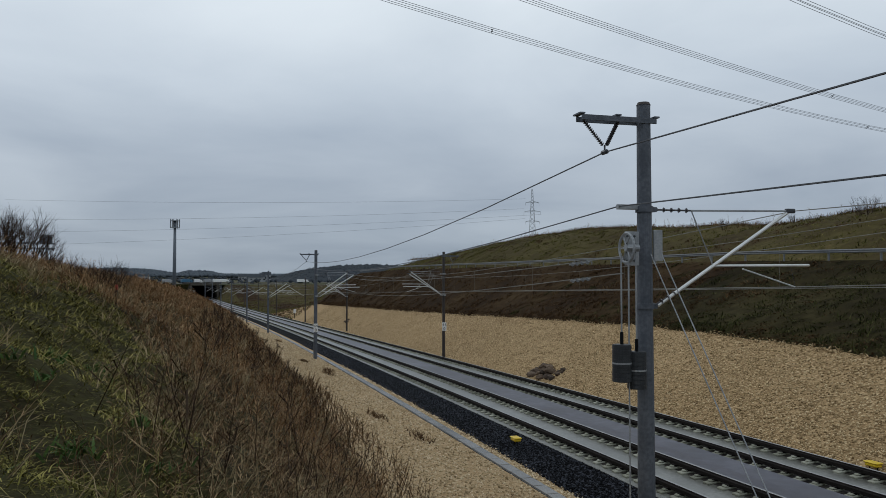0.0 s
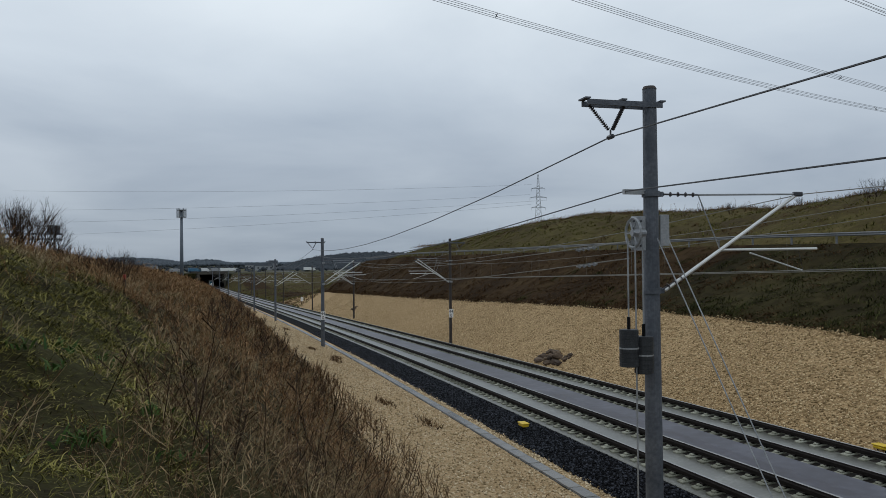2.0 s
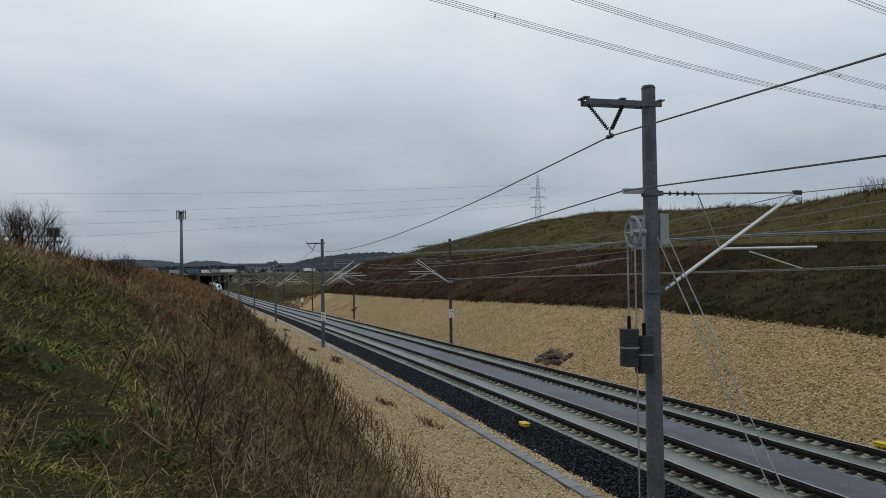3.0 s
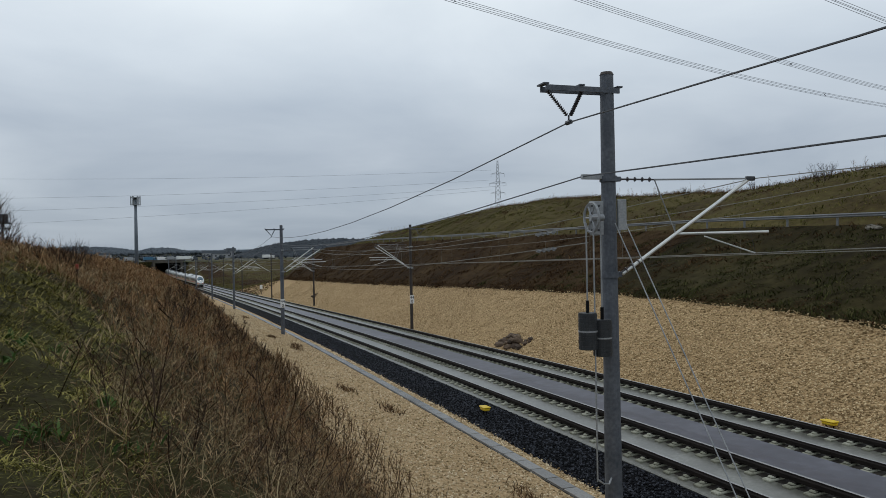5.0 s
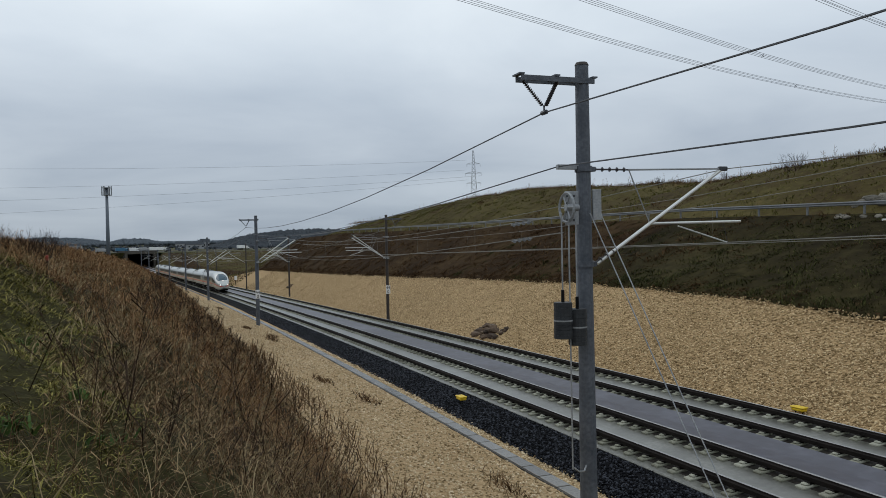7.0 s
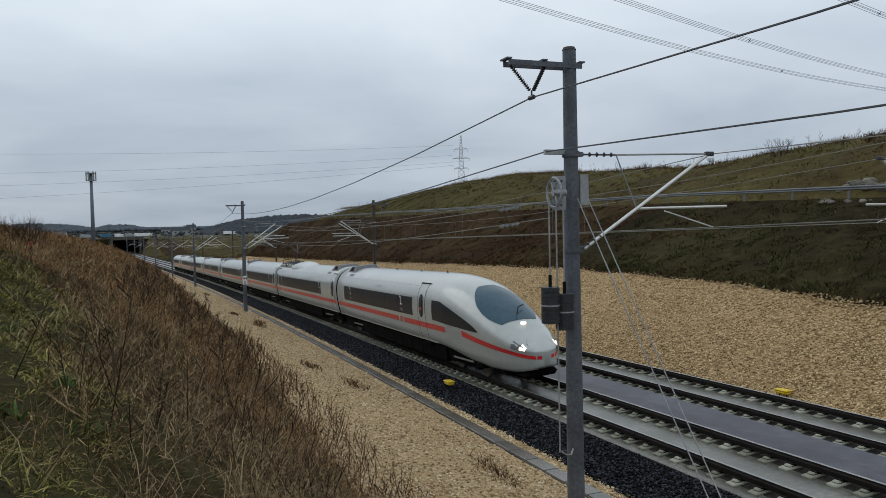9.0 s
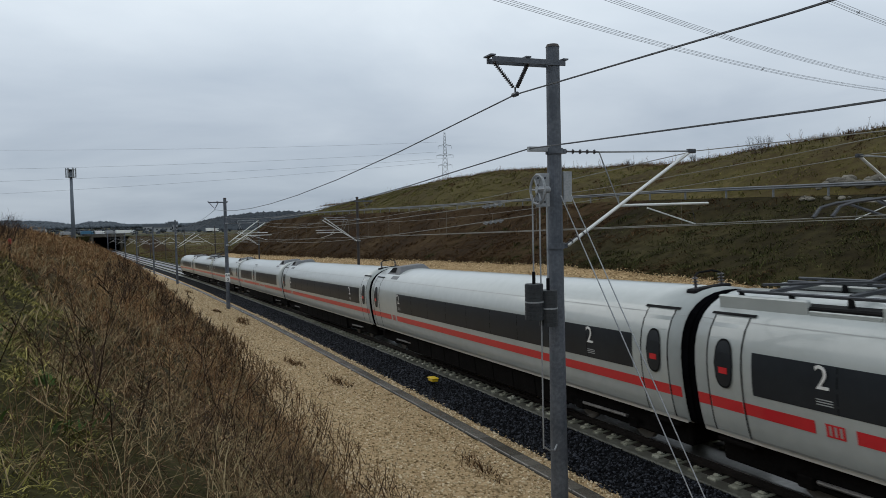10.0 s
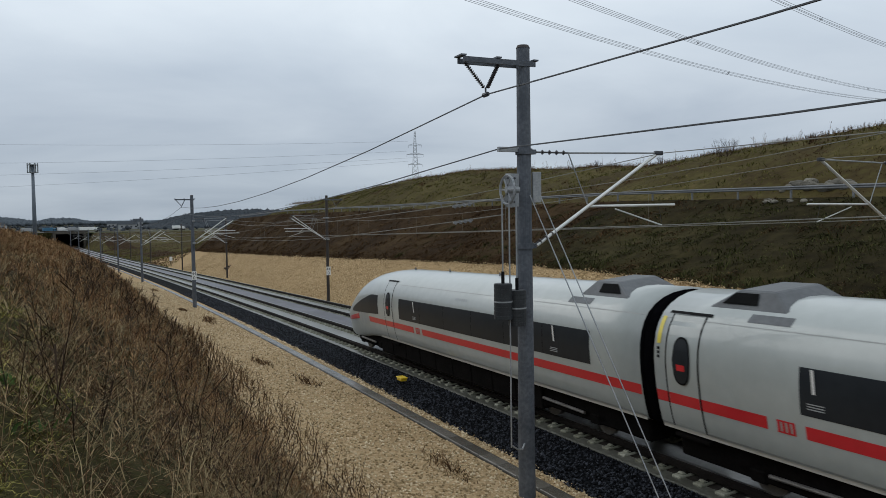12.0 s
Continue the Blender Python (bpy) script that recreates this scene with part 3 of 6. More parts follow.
def number_plate(ob, side):
    """Enamel plate with the line's distance on it, as plain bars."""
    p_ = part("distance_plate", box(B(), (-0.21, -0.225, 2.05), (0.21, -0.205, 2.85), bevel=0.008), WHITE, ob, "white enamel distance plate")
    for text, z in (("44", 2.50), ("0", 2.12)):
        fig = new("distance_figure", glyph(text, 0.40, BLACK))
        fig.parent = p_
        fig.matrix_basis = Matrix.Translation((0, -0.229, z)) @ Euler((radians(90), 0, 0)).to_matrix().to_4x4()


near_mast = None
for k, s in enumerate(MASTS):
    arms = 2 if s in (71.8, 127.8) else 1
    left = mast(s, LEFT_LAT[k], 1, 9.13 + LIFT[k], arms=arms, lift=0.8 * LIFT[k])
    right = mast(*RIGHT_AT[k], -1, 9.13 + 0.6 * LIFT[k], dark=True, arms=arms, lift=0.8 * LIFT[k])
    if s == 14.1:
        near_mast = left
    if s == 71.8:
        number_plate(left, 1), number_plate(right, -1)

# second wire's bracket and the tensioning gear of the nearest mast
bm = box(B(), (-0.62, -0.05, 6.92), (0.0, 0.05, 7.02))
part("feeder_bracket", bm, GALVANISED, near_mast)
gear = part("tension_frame", box(B(), (-0.50, -0.10, 5.76), (-0.18, -0.06, 6.46), bevel=0.01), GALVANISED, near_mast, "bolted galvanised frame of the tensioning wheel")
for z in (5.86, 6.03, 6.21, 6.36):
    for x in (-0.46, -0.30):
        part("frame_bolt", rod(B(), (x, -0.13, z), (x, -0.05, z), 0.025, n=6), WIRE, gear)
part("frame_plate", box(B(), (0.17, -0.08, 5.85), (0.38, -0.02, 6.50), bevel=0.01), GALVANISED, gear)
bm = B()
for k in range(24):
    a0, a1 = 2 * math.pi * k / 24, 2 * math.pi * (k + 1) / 24
    rod(bm, (-0.57, 0.30 * math.cos(a0) - 0.28, 6.11 + 0.30 * math.sin(a0)), (-0.57, 0.30 * math.cos(a1) - 0.28, 6.11 + 0.30 * math.sin(a1)), 0.028, n=5)
for k in range(6):
    a0 = math.pi * k / 3
    rod(bm, (-0.57, -0.28, 6.11), (-0.57, 0.3 * math.cos(a0) - 0.28, 6.11 + 0.3 * math.sin(a0)), 0.016, n=4)
rod(bm, (-0.60, -0.28, 6.11), (-0.30, -0.28, 6.11), 0.07, n=10)
part("tension_wheel", bm, GALVANISED, gear)
for x, zc in ((-0.74, 3.81), (-0.41, 3.66)):
    w_ = part("tension_weight", rod(B(), (x, -0.36, zc - 0.37), (x, -0.36, zc + 0.37), 0.18, n=18), DARK_WEIGHT, gear, "stack of dark iron tension weights")
    for q in range(8):
        part("disc", rod(B(), (x, -0.36, zc - 0.365 + 0.092 * q), (x, -0.36, zc - 0.29 + 0.092 * q), 0.19, n=18), DARK_WEIGHT, w_)
    part("strap", rod(B(), (x, -0.36, zc - 0.015), (x, -0.36, zc + 0.015), 0.195, n=18), GALVANISED, w_)
    part("suspension_rod", rod(B(), (x, -0.36, zc + 0.36), (x, -0.36, 6.0), 0.016, n=6), GALVANISED, gear)
    part("shackle", rod(B(), (x, -0.36, zc + 0.37), (x, -0.36, zc + 0.62), 0.035, n=6), BLACK, w_)
for x in (-0.61,):
    part("guide_rod", rod(B(), (x, -0.42, 0.75), (x, -0.42, 5.9), 0.016, n=6), GALVANISED, gear)
part("guide_foot", tube(B(), [(-0.61, -0.42, 0.80), (-0.45, -0.38, 0.68), (-0.25, -0.25, 0.62), (-0.1, -0.1, 0.7)], 0.02), GALVANISED, gear)
for x0, x1 in ((0.05, 0.33), (0.30, 0.57)):
    part("stay_rod", rod(B(), (x0, -0.15, 6.0), (x1, -5.0, -0.75), 0.012, n=6), GALVANISED, near_mast)


# ---- wires ----
def wire(name, label, points_of_s, r, mat, group="overhead wires", spans=None, sag=0.0, n=5):
    ob = thing(name, label, "wire", group, "structure")
    bm = B()
    pts = []
    spans = spans or list(zip(MASTS, MASTS[1:]))
    for a, b in spans:
        for k in range(9):
            t = k / 8
            q = points_of_s(a).lerp(points_of_s(b), t)
            q.z -= 4 * sag * t * (1 - t)
            pts.append(q) if k < 8 or (a, b) == spans[-1] else None
    tube(bm, pts, r, n)
    part("strand", bm, mat, ob)
    return ob


def up_at(s):
    return 0.8 * LIFT[MASTS.index(s)]


def zig(s, lat):
    k = MASTS.index(s) if s in MASTS else 0
    return lat + (0.25 if k % 2 else -0.25)


for lat0, off in ((0.0, -0.9), (FAR_TRACK, 0.35)):
    wire("messenger_wire", "bronze messenger wire over the track", lambda s: P(s, zig(s, lat0) + off, 6.98 + up_at(s)), 0.011, COPPER, sag=0.75)
    wire("contact_wire", "copper contact wire over the track", lambda s: P(s, zig(s, lat0) + off, 5.30 + max(0, up_at(s))), 0.011, COPPER, sag=0.03)
    drops = thing("dropper_wires", "thin droppers between messenger and contact wire", "dropper", kind="stuff")
    bm = B()
    for a, b in zip(MASTS[:5], MASTS[1:6]):
        for k in range(1, 8):
            t = k / 8
            top_ = P(a, zig(a, lat0) + off, 6.98 + up_at(a)).lerp(P(b, zig(b, lat0) + off, 6.98 + up_at(b)), t) - Vector((0, 0, 3.0 * t * (1 - t)))
            low_ = P(a, zig(a, lat0) + off, 5.30 + max(0, up_at(a))).lerp(P(b, zig(b, lat0) + off, 5.30 + max(0, up_at(b))), t)
            rod(bm, top_, low_, 0.005, n=3)
    part("droppers", bm, COPPER, drops)
wire("return_wire", "dark aluminium return wire hung from the mast arms", lambda s: P(s, LEFT_LAT[MASTS.index(s)] - 0.9, 9.13 + LIFT[MASTS.index(s)] - 1.04), 0.016, WIRE, sag=0.85)
wire("feeder_wire", "dark aluminium feeder wire beside the masts", lambda s: P(s, LEFT_LAT[MASTS.index(s)] - 0.6, 6.98 + 1.9 * LIFT[MASTS.index(s)]), 0.015, WIRE, sag=0.75)
wire("return_wire", "dark aluminium return wire hung from the far mast arms", lambda s: P(*(RIGHT_AT[MASTS.index(s)][0], RIGHT_AT[MASTS.index(s)][1] + 0.9), 9.13 + 0.6 * LIFT[MASTS.index(s)] - 1.04), 0.015, COPPER, sag=0.85)
# wires that leave the near track to be anchored at the nearest mast
for z0, z1, x1 in ((5.95, 7.0, -0.2), (5.60, 5.6, 0.1)):
    ob = thing("anchored_wire", "tensioned wire anchored at the mast's wheel", "wire", "overhead wires", "structure")
    a, b = P(14.1, LEFT_LAT[1] - 0.5, z0), P(71.8, x1, z1)
    part("strand", tube(B(), [a.lerp(b, k / 10) - Vector((0, 0, 1.2 * (k / 10) * (1 - k / 10))) for k in range(11)], 0.011), COPPER, ob)
    q0, q1 = a.lerp(b, 0.030), a.lerp(b, 0.052)
    part("insulator", insulator_string(B(), q0 - Vector((0, 0, 0.06)), q1 - Vector((0, 0, 0.09)), 0.05, 4), GALVANISED, ob)


# ---- the express train ----
HALF = ((0.0, 0.98), (0.9, 0.98), (1.24, 0.985), (1.345, 1.03), (1.385, 1.14), (1.43, 1.40), (1.462, 1.80), (1.475, 2.15), (1.462, 2.50), (1.42, 2.80), (1.35, 3.05), (1.24, 3.28), (1.08, 3.48), (0.88, 3.63), (0.62, 3.75), (0.32, 3.82), (0.0, 3.84))
ROOF, SPLIT, FLOOR_Z = 3.84, 1.25, 0.98
NOSE_TOP = ((0.0, 1.30), (0.15, 1.40), (0.5, 1.58), (1.0, 1.82), (1.6, 2.11), (2.3, 2.48), (3.0, 2.84), (3.8, 3.20), (4.7, 3.49), (5.8, 3.70), (7.2, 3.81), (8.5, 3.84))
NOSE_WIDE = ((0.0, 0.10), (0.08, 0.26), (0.25, 0.39), (0.5, 0.50), (1.0, 0.62), (1.6, 0.73), (2.3, 0.82), (3.2, 0.90), (4.4, 0.96), (6.0, 1.0), (8.5, 1.0))
NOSE_LOW = ((0.0, 0.80), (0.3, 0.62), (1.0, 0.52), (2.5, 0.54), (4.0, 0.66), (5.5, 0.86), (7.0, 0.98), (8.5, 0.98))
END_LEN, MID_LEN = 25.05, 24.02


def smooth_lerp(table, x):
    """Rounded interpolation: the mean of nearby readings."""
    return sum(lerp(table, max(0.0, x + d)) for d in (-0.25, -0.1, 0, 0.1, 0.25)) / 5 if x > 0.3 else lerp(table, x)


def shape_at(n):
    """Top, bottom and width of the body at n metres from the nose; None: the plain body."""
    if n is None or n > 8.5:
        return ROOF, FLOOR_Z, 1.0
    return smooth_lerp(NOSE_TOP, n), smooth_lerp(NOSE_LOW, n), smooth_lerp(NOSE_WIDE, n)


def squash(z, n):
    top, low, _ = shape_at(n)
    return SPLIT + (z - SPLIT) * (top - SPLIT) / (ROOF - SPLIT) if z > SPLIT else low + (z - FLOOR_Z) * (SPLIT - low) / (SPLIT - FLOOR_Z)


def side_x(z, n):
    """Half the body's width at height z."""
    top, low, wide = shape_at(n)
    z0 = SPLIT + (z - SPLIT) * (ROOF - SPLIT) / (top - SPLIT) if z > SPLIT else FLOOR_Z + (z - low) * (SPLIT - FLOOR_Z) / (SPLIT - low)
    zs, xs = [b for _, b in HALF[3:]], [a for a, _ in HALF[3:]]
    return wide * float(np.interp(z0, zs, xs))


def body_mesh(bm, length, nose):
    """The shell: rings along the car. The nose points to -y."""
    ys = list(np.linspace(-length / 2 + 0.26, length / 2 - 0.26, 18)) if not nose else [-length / 2 + n for n in (0.0, 0.08, 0.2, 0.4, 0.7, 1.0, 1.4, 1.8, 2.3, 2.8, 3.4, 4.0, 4.7, 5.5, 6.4, 7.4, 8.5)] + list(np.linspace(-length / 2 + 10, length / 2 - 0.26, 12))
    rings = []
    for y in ys:
        n = y + length / 2 if nose else None
        half = [(x * shape_at(n)[2], squash(z, n)) for x, z in HALF]
        pts = half + [(-x, z) for x, z in half[-2:0:-1]]
        rings.append([bm.verts.new((x, y, z)) for x, z in pts])
    for a, b in zip(rings, rings[1:]):
        for k in range(len(a)):
            bm.faces.new((a[k], b[k], b[(k + 1) % len(a)], a[(k + 1) % len(a)]))
    bm.faces.new(rings[0])
    bm.faces.new(rings[-1][::-1])
    return bm


def panel(bm, length, y0, y1, low, high, side, nose=False, proud=0.006, ny=0, nz=4):
    """A skin that follows the body's side. low, high: heights, plain or as functions of y."""
    lo = low if callable(low) else (lambda y: low)
    hi = high if callable(high) else (lambda y: high)
    ny = ny or max(1, int(abs(y1 - y0) / (0.25 if nose else 3.0)))
    grid = []
    for i in range(ny + 1):
        y = y0 + (y1 - y0) * i / ny
        n = y + length / 2 if nose else None
        row = []
        for k in range(nz + 1):
            z = lo(y) + (hi(y) - lo(y)) * k / nz
            row.append(bm.verts.new((side * (side_x(z, n) + proud), y, z)))
        grid.append(row)
    for a, b in zip(grid, grid[1:]):
        for k in range(nz):
            f = (a[k], b[k], b[k + 1], a[k + 1])
            bm.faces.new(f if side < 0 else f[::-1])
    return bm


def oval(bm, length, yc, zc, ry, rz, side, nose, proud):
    bulge = lambda y: rz * max(0.0, 1 - abs((y - yc) / ry) ** 2.6) ** 0.45
    return panel(bm, length, yc - ry, yc + ry, lambda y: zc - bulge(y), lambda y: zc + bulge(y), side, nose, proud, 14, 8)


WORD = glyph("Bordrestaurant", 0.34, TRAIN_RED)
FIGURES = {c_: glyph(c_, 0.62) for c_ in "12"}


def figure(text, parent, length, y, z, side):
    ob = new("class_figure", FIGURES[text])
    ob.parent = parent
    ob.matrix_basis = Matrix.Translation((side * (side_x(z - 0.2, None) + 0.012), y, z - 0.2)) @ Euler((radians(90), 0, radians(90 if side > 0 else -90))).to_matrix().to_4x4()
    return tagged(ob, "white class figure " + text)


def door(car, length, y, side, nose=False, strip=False):
    leaf = part("door", panel(B(), length, y - 0.46, y + 0.46, 1.03, 3.46, side, nose, 0.010, 2, 10), TRAIN_WHITE, car, smooth=True)
    bm = B()
    for yy in (y - 0.50, y + 0.46):
        panel(bm, length, yy, yy + 0.04, 1.01, 3.48, side, nose, 0.012, 1, 10)
    panel(bm, length, y - 0.62, y + 0.62, 3.49, 3.535, side, nose, 0.03, 2, 1)
    part("door_seal", bm, BLACK, leaf)
    part("door_stripe", panel(B(), length, y - 0.45, y + 0.45, 1.605, 1.845, side, nose, 0.013, 2, 1), TRAIN_RED, leaf)
    part("window_rim", oval(B(), length, y, 2.56, 0.265, 0.50, side, nose, 0.030), BLACK, leaf)
    glass = part("door_window", oval(B(), length, y, 2.56, 0.235, 0.46, side, nose, 0.034), TRAIN_GLASS, leaf)
    part("door_sign", panel(B(), length, y - 0.12, y + 0.12, 2.36, 2.49, side, nose, 0.040, 1, 2), TRAIN_RED, glass)
    part("door_step", box(B(), (side * 1.30 - 0.06, y - 0.5, 0.86), (side * 1.30 + 0.06, y + 0.5, 0.93)), TRAIN_UNDER, leaf)
    if strip:
        end = math.copysign(length / 2 - 0.40, y)
        part("class_strip", panel(B(), length, end - 0.06, end + 0.06, 2.86, 3.42, side, nose, 0.008, 1, 5), YELLOW_STRIP, car, "yellow first-class strip beside the door")
        bm = B()
        for q in range(3):
            panel(bm, length, end - 0.04, end + 0.04, 2.55 + 0.09 * q, 2.61 + 0.09 * q, side, nose, 0.008, 1, 1)
        part("pictogram_bars", bm, BLACK, car)


def windows(car, length, y0, y1, side, text="", at=()):
    band = part("window_band", panel(B(), length, y0, y1, 2.04, 2.87, side, False, 0.008, 0, 6), TRAIN_GLASS, car, "long dark tinted window band", smooth=True)
    count = max(1, int(abs(y1 - y0) / 1.9))
    for k in range(1, count):
        y = y0 + (y1 - y0) * k / count
        part("window_joint", panel(B(), length, y - 0.012, y + 0.012, 2.06, 2.85, side, False, 0.011, 1, 3), BLACK, band)
    for y in at:
        figure(text, band, length, y, 2.64, side)
        bm = B()
        for q in range(3):
            panel(bm, length, y - 0.2, y + 0.15, 2.16 + 0.045 * q, 2.18 + 0.045 * q, side, False, 0.013, 1, 1)
        part("notice_bars", bm, LETTER_GREY, band)


def stripe(car, length, y0, y1, side, logo=None):
    cuts = [y0, y1] if logo is None else [y0, logo - 0.42, logo + 0.42, y1]
    for a, b in zip(cuts[::2], cuts[1::2]):
        part("red_stripe", panel(B(), length, a, b, 1.605, 1.845, side, False, 0.007, 0, 2), TRAIN_RED, car)
    if logo is not None:
        bm = B()
        panel(bm, length, logo - 0.20, logo + 0.20, 1.605, 1.635, side, False, 0.008, 1, 1), panel(bm, length, logo - 0.20, logo + 0.20, 1.815, 1.845, side, False, 0.008, 1, 1)
        for q in range(4):
            panel(bm, length, logo - 0.20 + 0.11 * q, logo - 0.14 + 0.11 * q, 1.635, 1.815, side, False, 0.008, 1, 1)
        part("emblem_bars", bm, TRAIN_RED, car)


def roof_unit(car, y, long=2.1, flip=1):
    """Air-conditioning unit: a grey hood with raked ends and a dark intake."""
    bm = B()
    lower = [(x, yy, 3.62) for x, yy in ((-0.86, -long / 2), (0.86, -long / 2), (0.86, long / 2), (-0.86, long / 2))]
    upper = [(x, yy, 4.00) for x, yy in ((-0.60, -long / 2 + 0.5), (0.60, -long / 2 + 0.5), (0.60, long / 2 - 0.7), (-0.60, long / 2 - 0.7))]
    v = [bm.verts.new((a, y + flip * b, c_)) for a, b, c_ in lower + upper]
    for k in range(4):
        bm.faces.new((v[k], v[(k + 1) % 4], v[4 + (k + 1) % 4], v[4 + k]))
    bm.faces.new(v[4:])
    bm.faces.new(v[3::-1])
    bmesh.ops.recalc_face_normals(bm, faces=bm.faces)
    bmesh.ops.bevel(bm, geom=list(bm.edges), offset=0.035, segments=1, affect="EDGES")
    hood = part("roof_unit", bm, TRAIN_GREY, car, "grey raked air-conditioning hood")
    for sx in (-1, 1):
        bm = B()
        q = [(sx * 0.80, y + flip * 0.65, 3.74), (sx * 0.80, y - flip * 0.25, 3.74), (sx * 0.66, y - flip * 0.20, 3.95), (sx * 0.66, y + flip * 0.40, 3.95)]
        bm.faces.new([bm.verts.new(a) for a in q])
        bmesh.ops.solidify(bm, geom=list(bm.faces), thickness=0.02)
        part("intake", bm, BLACK, hood)
    for side in (-1, 1):
        part("side_grille", panel(B(), 0, y - flip * 0.75 - 0.5, y - flip * 0.75 + 0.5, 3.47, 3.60, side, False, 0.008, 1, 2), TRAIN_GREY, car)


def roof_insulators(car, y):
    """Cable joint on the roof's end: a base, two ribbed insulators and the cable between them."""
    base_ = part("cable_joint", box(B(), (-0.55, y - 0.16, 3.74), (0.55, y + 0.16, 3.86), bevel=0.03), BLACK, car, "dark ribbed roof cable insulators")
    for x in (-0.38, 0.38):
        part("insulator", insulator_string(B(), (x, y, 3.84), (x, y, 4.14), 0.08, 4), INSULATOR, base_)
    part("roof_cable", tube(B(), [(-0.38, y, 4.14), (-0.2, y + 0.1, 4.20), (0.2, y + 0.1, 4.20), (0.38, y, 4.14)], 0.025), BLACK, base_)


def pantograph(car, y, flip, raised):
    """Well with insulators, frames and the white fairing behind it."""
    bm = B()
    box(bm, (-0.9, y - 2.8, 3.66), (0.9, y + 2.8, 3.76), bevel=0.03)
    gear_ = part("roof_gear", bm, BLACK, car, "dark pantograph gear on the roof")
    for yy in np.linspace(-2.6, 2.6, 5):
        for x in (-0.7, 0.7):
            part("post", rod(B(), (x, y + yy, 3.70), (x, y + yy, 3.93), 0.07, 0.05, n=8), BLACK, gear_)
    bm = B()
    for x in (-0.7, 0.7):
        rod(bm, (x, y - 2.7, 3.93), (x, y + 2.7, 3.93), 0.035, n=6)
    for yy in (-1.8, 0.0, 1.8):
        rod(bm, (-0.7, y + yy, 3.95), (0.7, y + yy, 3.95), 0.05, n=6)
    rod(bm, (-0.5, y + 2.2, 4.05), (0.2, y - 1.0, 4.16), 0.03, n=6), rod(bm, (0.5, y + 2.2, 4.05), (-0.2, y - 1.0, 4.16), 0.03, n=6)
    part("base_frame", bm, WIRE, gear_)
    for side in (-1, 1):
        for y0, y1, h0 in ((-3.0, -0.75, 3.87), (-0.75, 0.75, 3.70), (0.75, 3.05, 3.87)):
            part("coaming", box(B(), (side * 0.86 - 0.06, y + y0, 3.50), (side * 0.86 + 0.06, y + y1, h0), bevel=0.03), TRAIN_WHITE, car)
    bm = B()
    if raised:
        knee, head = Vector((0, y + flip * 1.5, 4.85)), Vector((0, y - flip * 0.2, 5.58))
    else:
        knee, head = Vector((0, y + flip * 1.6, 4.20)), Vector((0, y - flip * 0.3, 4.28))
    rod(bm, (0, y - flip * 0.2, 4.08), knee, 0.045, n=6)
    for x in (-0.35, 0.35):
        rod(bm, knee, head + Vector((x, 0, 0)), 0.025, n=6)
    for d in (-0.2, 0.2):
        tube(bm, [head + Vector((x, d, z)) for x, z in ((-0.95, -0.18), (-0.75, -0.02), (-0.4, 0.02), (0.4, 0.02), (0.75, -0.02), (0.95, -0.18))], 0.03)
    part("collector_arm", bm, WIRE, gear_)
    bm = B()
    length = 4.4
    rows = []
    for k in range(10):
        t = k / 9
        yy, w_, h_ = y + flip * (3.0 + length * t), 1.05 * (1 - 0.35 * t * t), 0.34 * math.sin(math.pi * min(1, 0.22 + t * 0.78)) ** 0.8
        rows.append([bm.verts.new((w_ * math.cos(a), yy, 3.60 + (0.15 + h_) * math.sin(a))) for a in np.linspace(0, math.pi, 11)])
    for a, b in zip(rows, rows[1:]):
        for k in range(10):
            bm.faces.new((a[k], a[k + 1], b[k + 1], b[k]))
    bm.faces.new(rows[0])
    bmesh.ops.recalc_face_normals(bm, faces=bm.faces)
    part("fairing", bm, TRAIN_WHITE, car, "smooth white roof fairing", smooth=True)


def bogie(car, y):
    frame_ = part("bogie", box(B(), (-1.15, y - 1.75, 0.42), (1.15, y + 1.75, 0.66), bevel=0.05), TRAIN_UNDER, car, "near-black bogie with disc-braked wheels")
    for yy in (-1.25, 1.25):
        for x in (-0.75, 0.75):
            w_ = part("wheel", rod(B(), (x - 0.07, y + yy, 0.46), (x + 0.07, y + yy, 0.46), 0.46, n=24), STEEL_WHEEL, frame_)
            part("wheel_hub", rod(B(), (x - 0.12, y + yy, 0.46), (x + 0.12, y + yy, 0.46), 0.14, n=12), TRAIN_UNDER, w_)
        part("axle", rod(B(), (-1.05, y + yy, 0.46), (1.05, y + yy, 0.46), 0.09, n=10), STEEL_WHEEL, frame_)
        for x in (-1.08, 1.08):
            part("axle_box", box(B(), (x - 0.10, y + yy - 0.2, 0.34), (x + 0.10, y + yy + 0.2, 0.60), bevel=0.03), TRAIN_UNDER, frame_)
    for x in (-1.22, 1.22):
        part("yaw_damper", rod(B(), (x, y - 1.1, 0.62), (x, y + 0.9, 0.58), 0.045, n=8), STEEL_WHEEL, frame_)


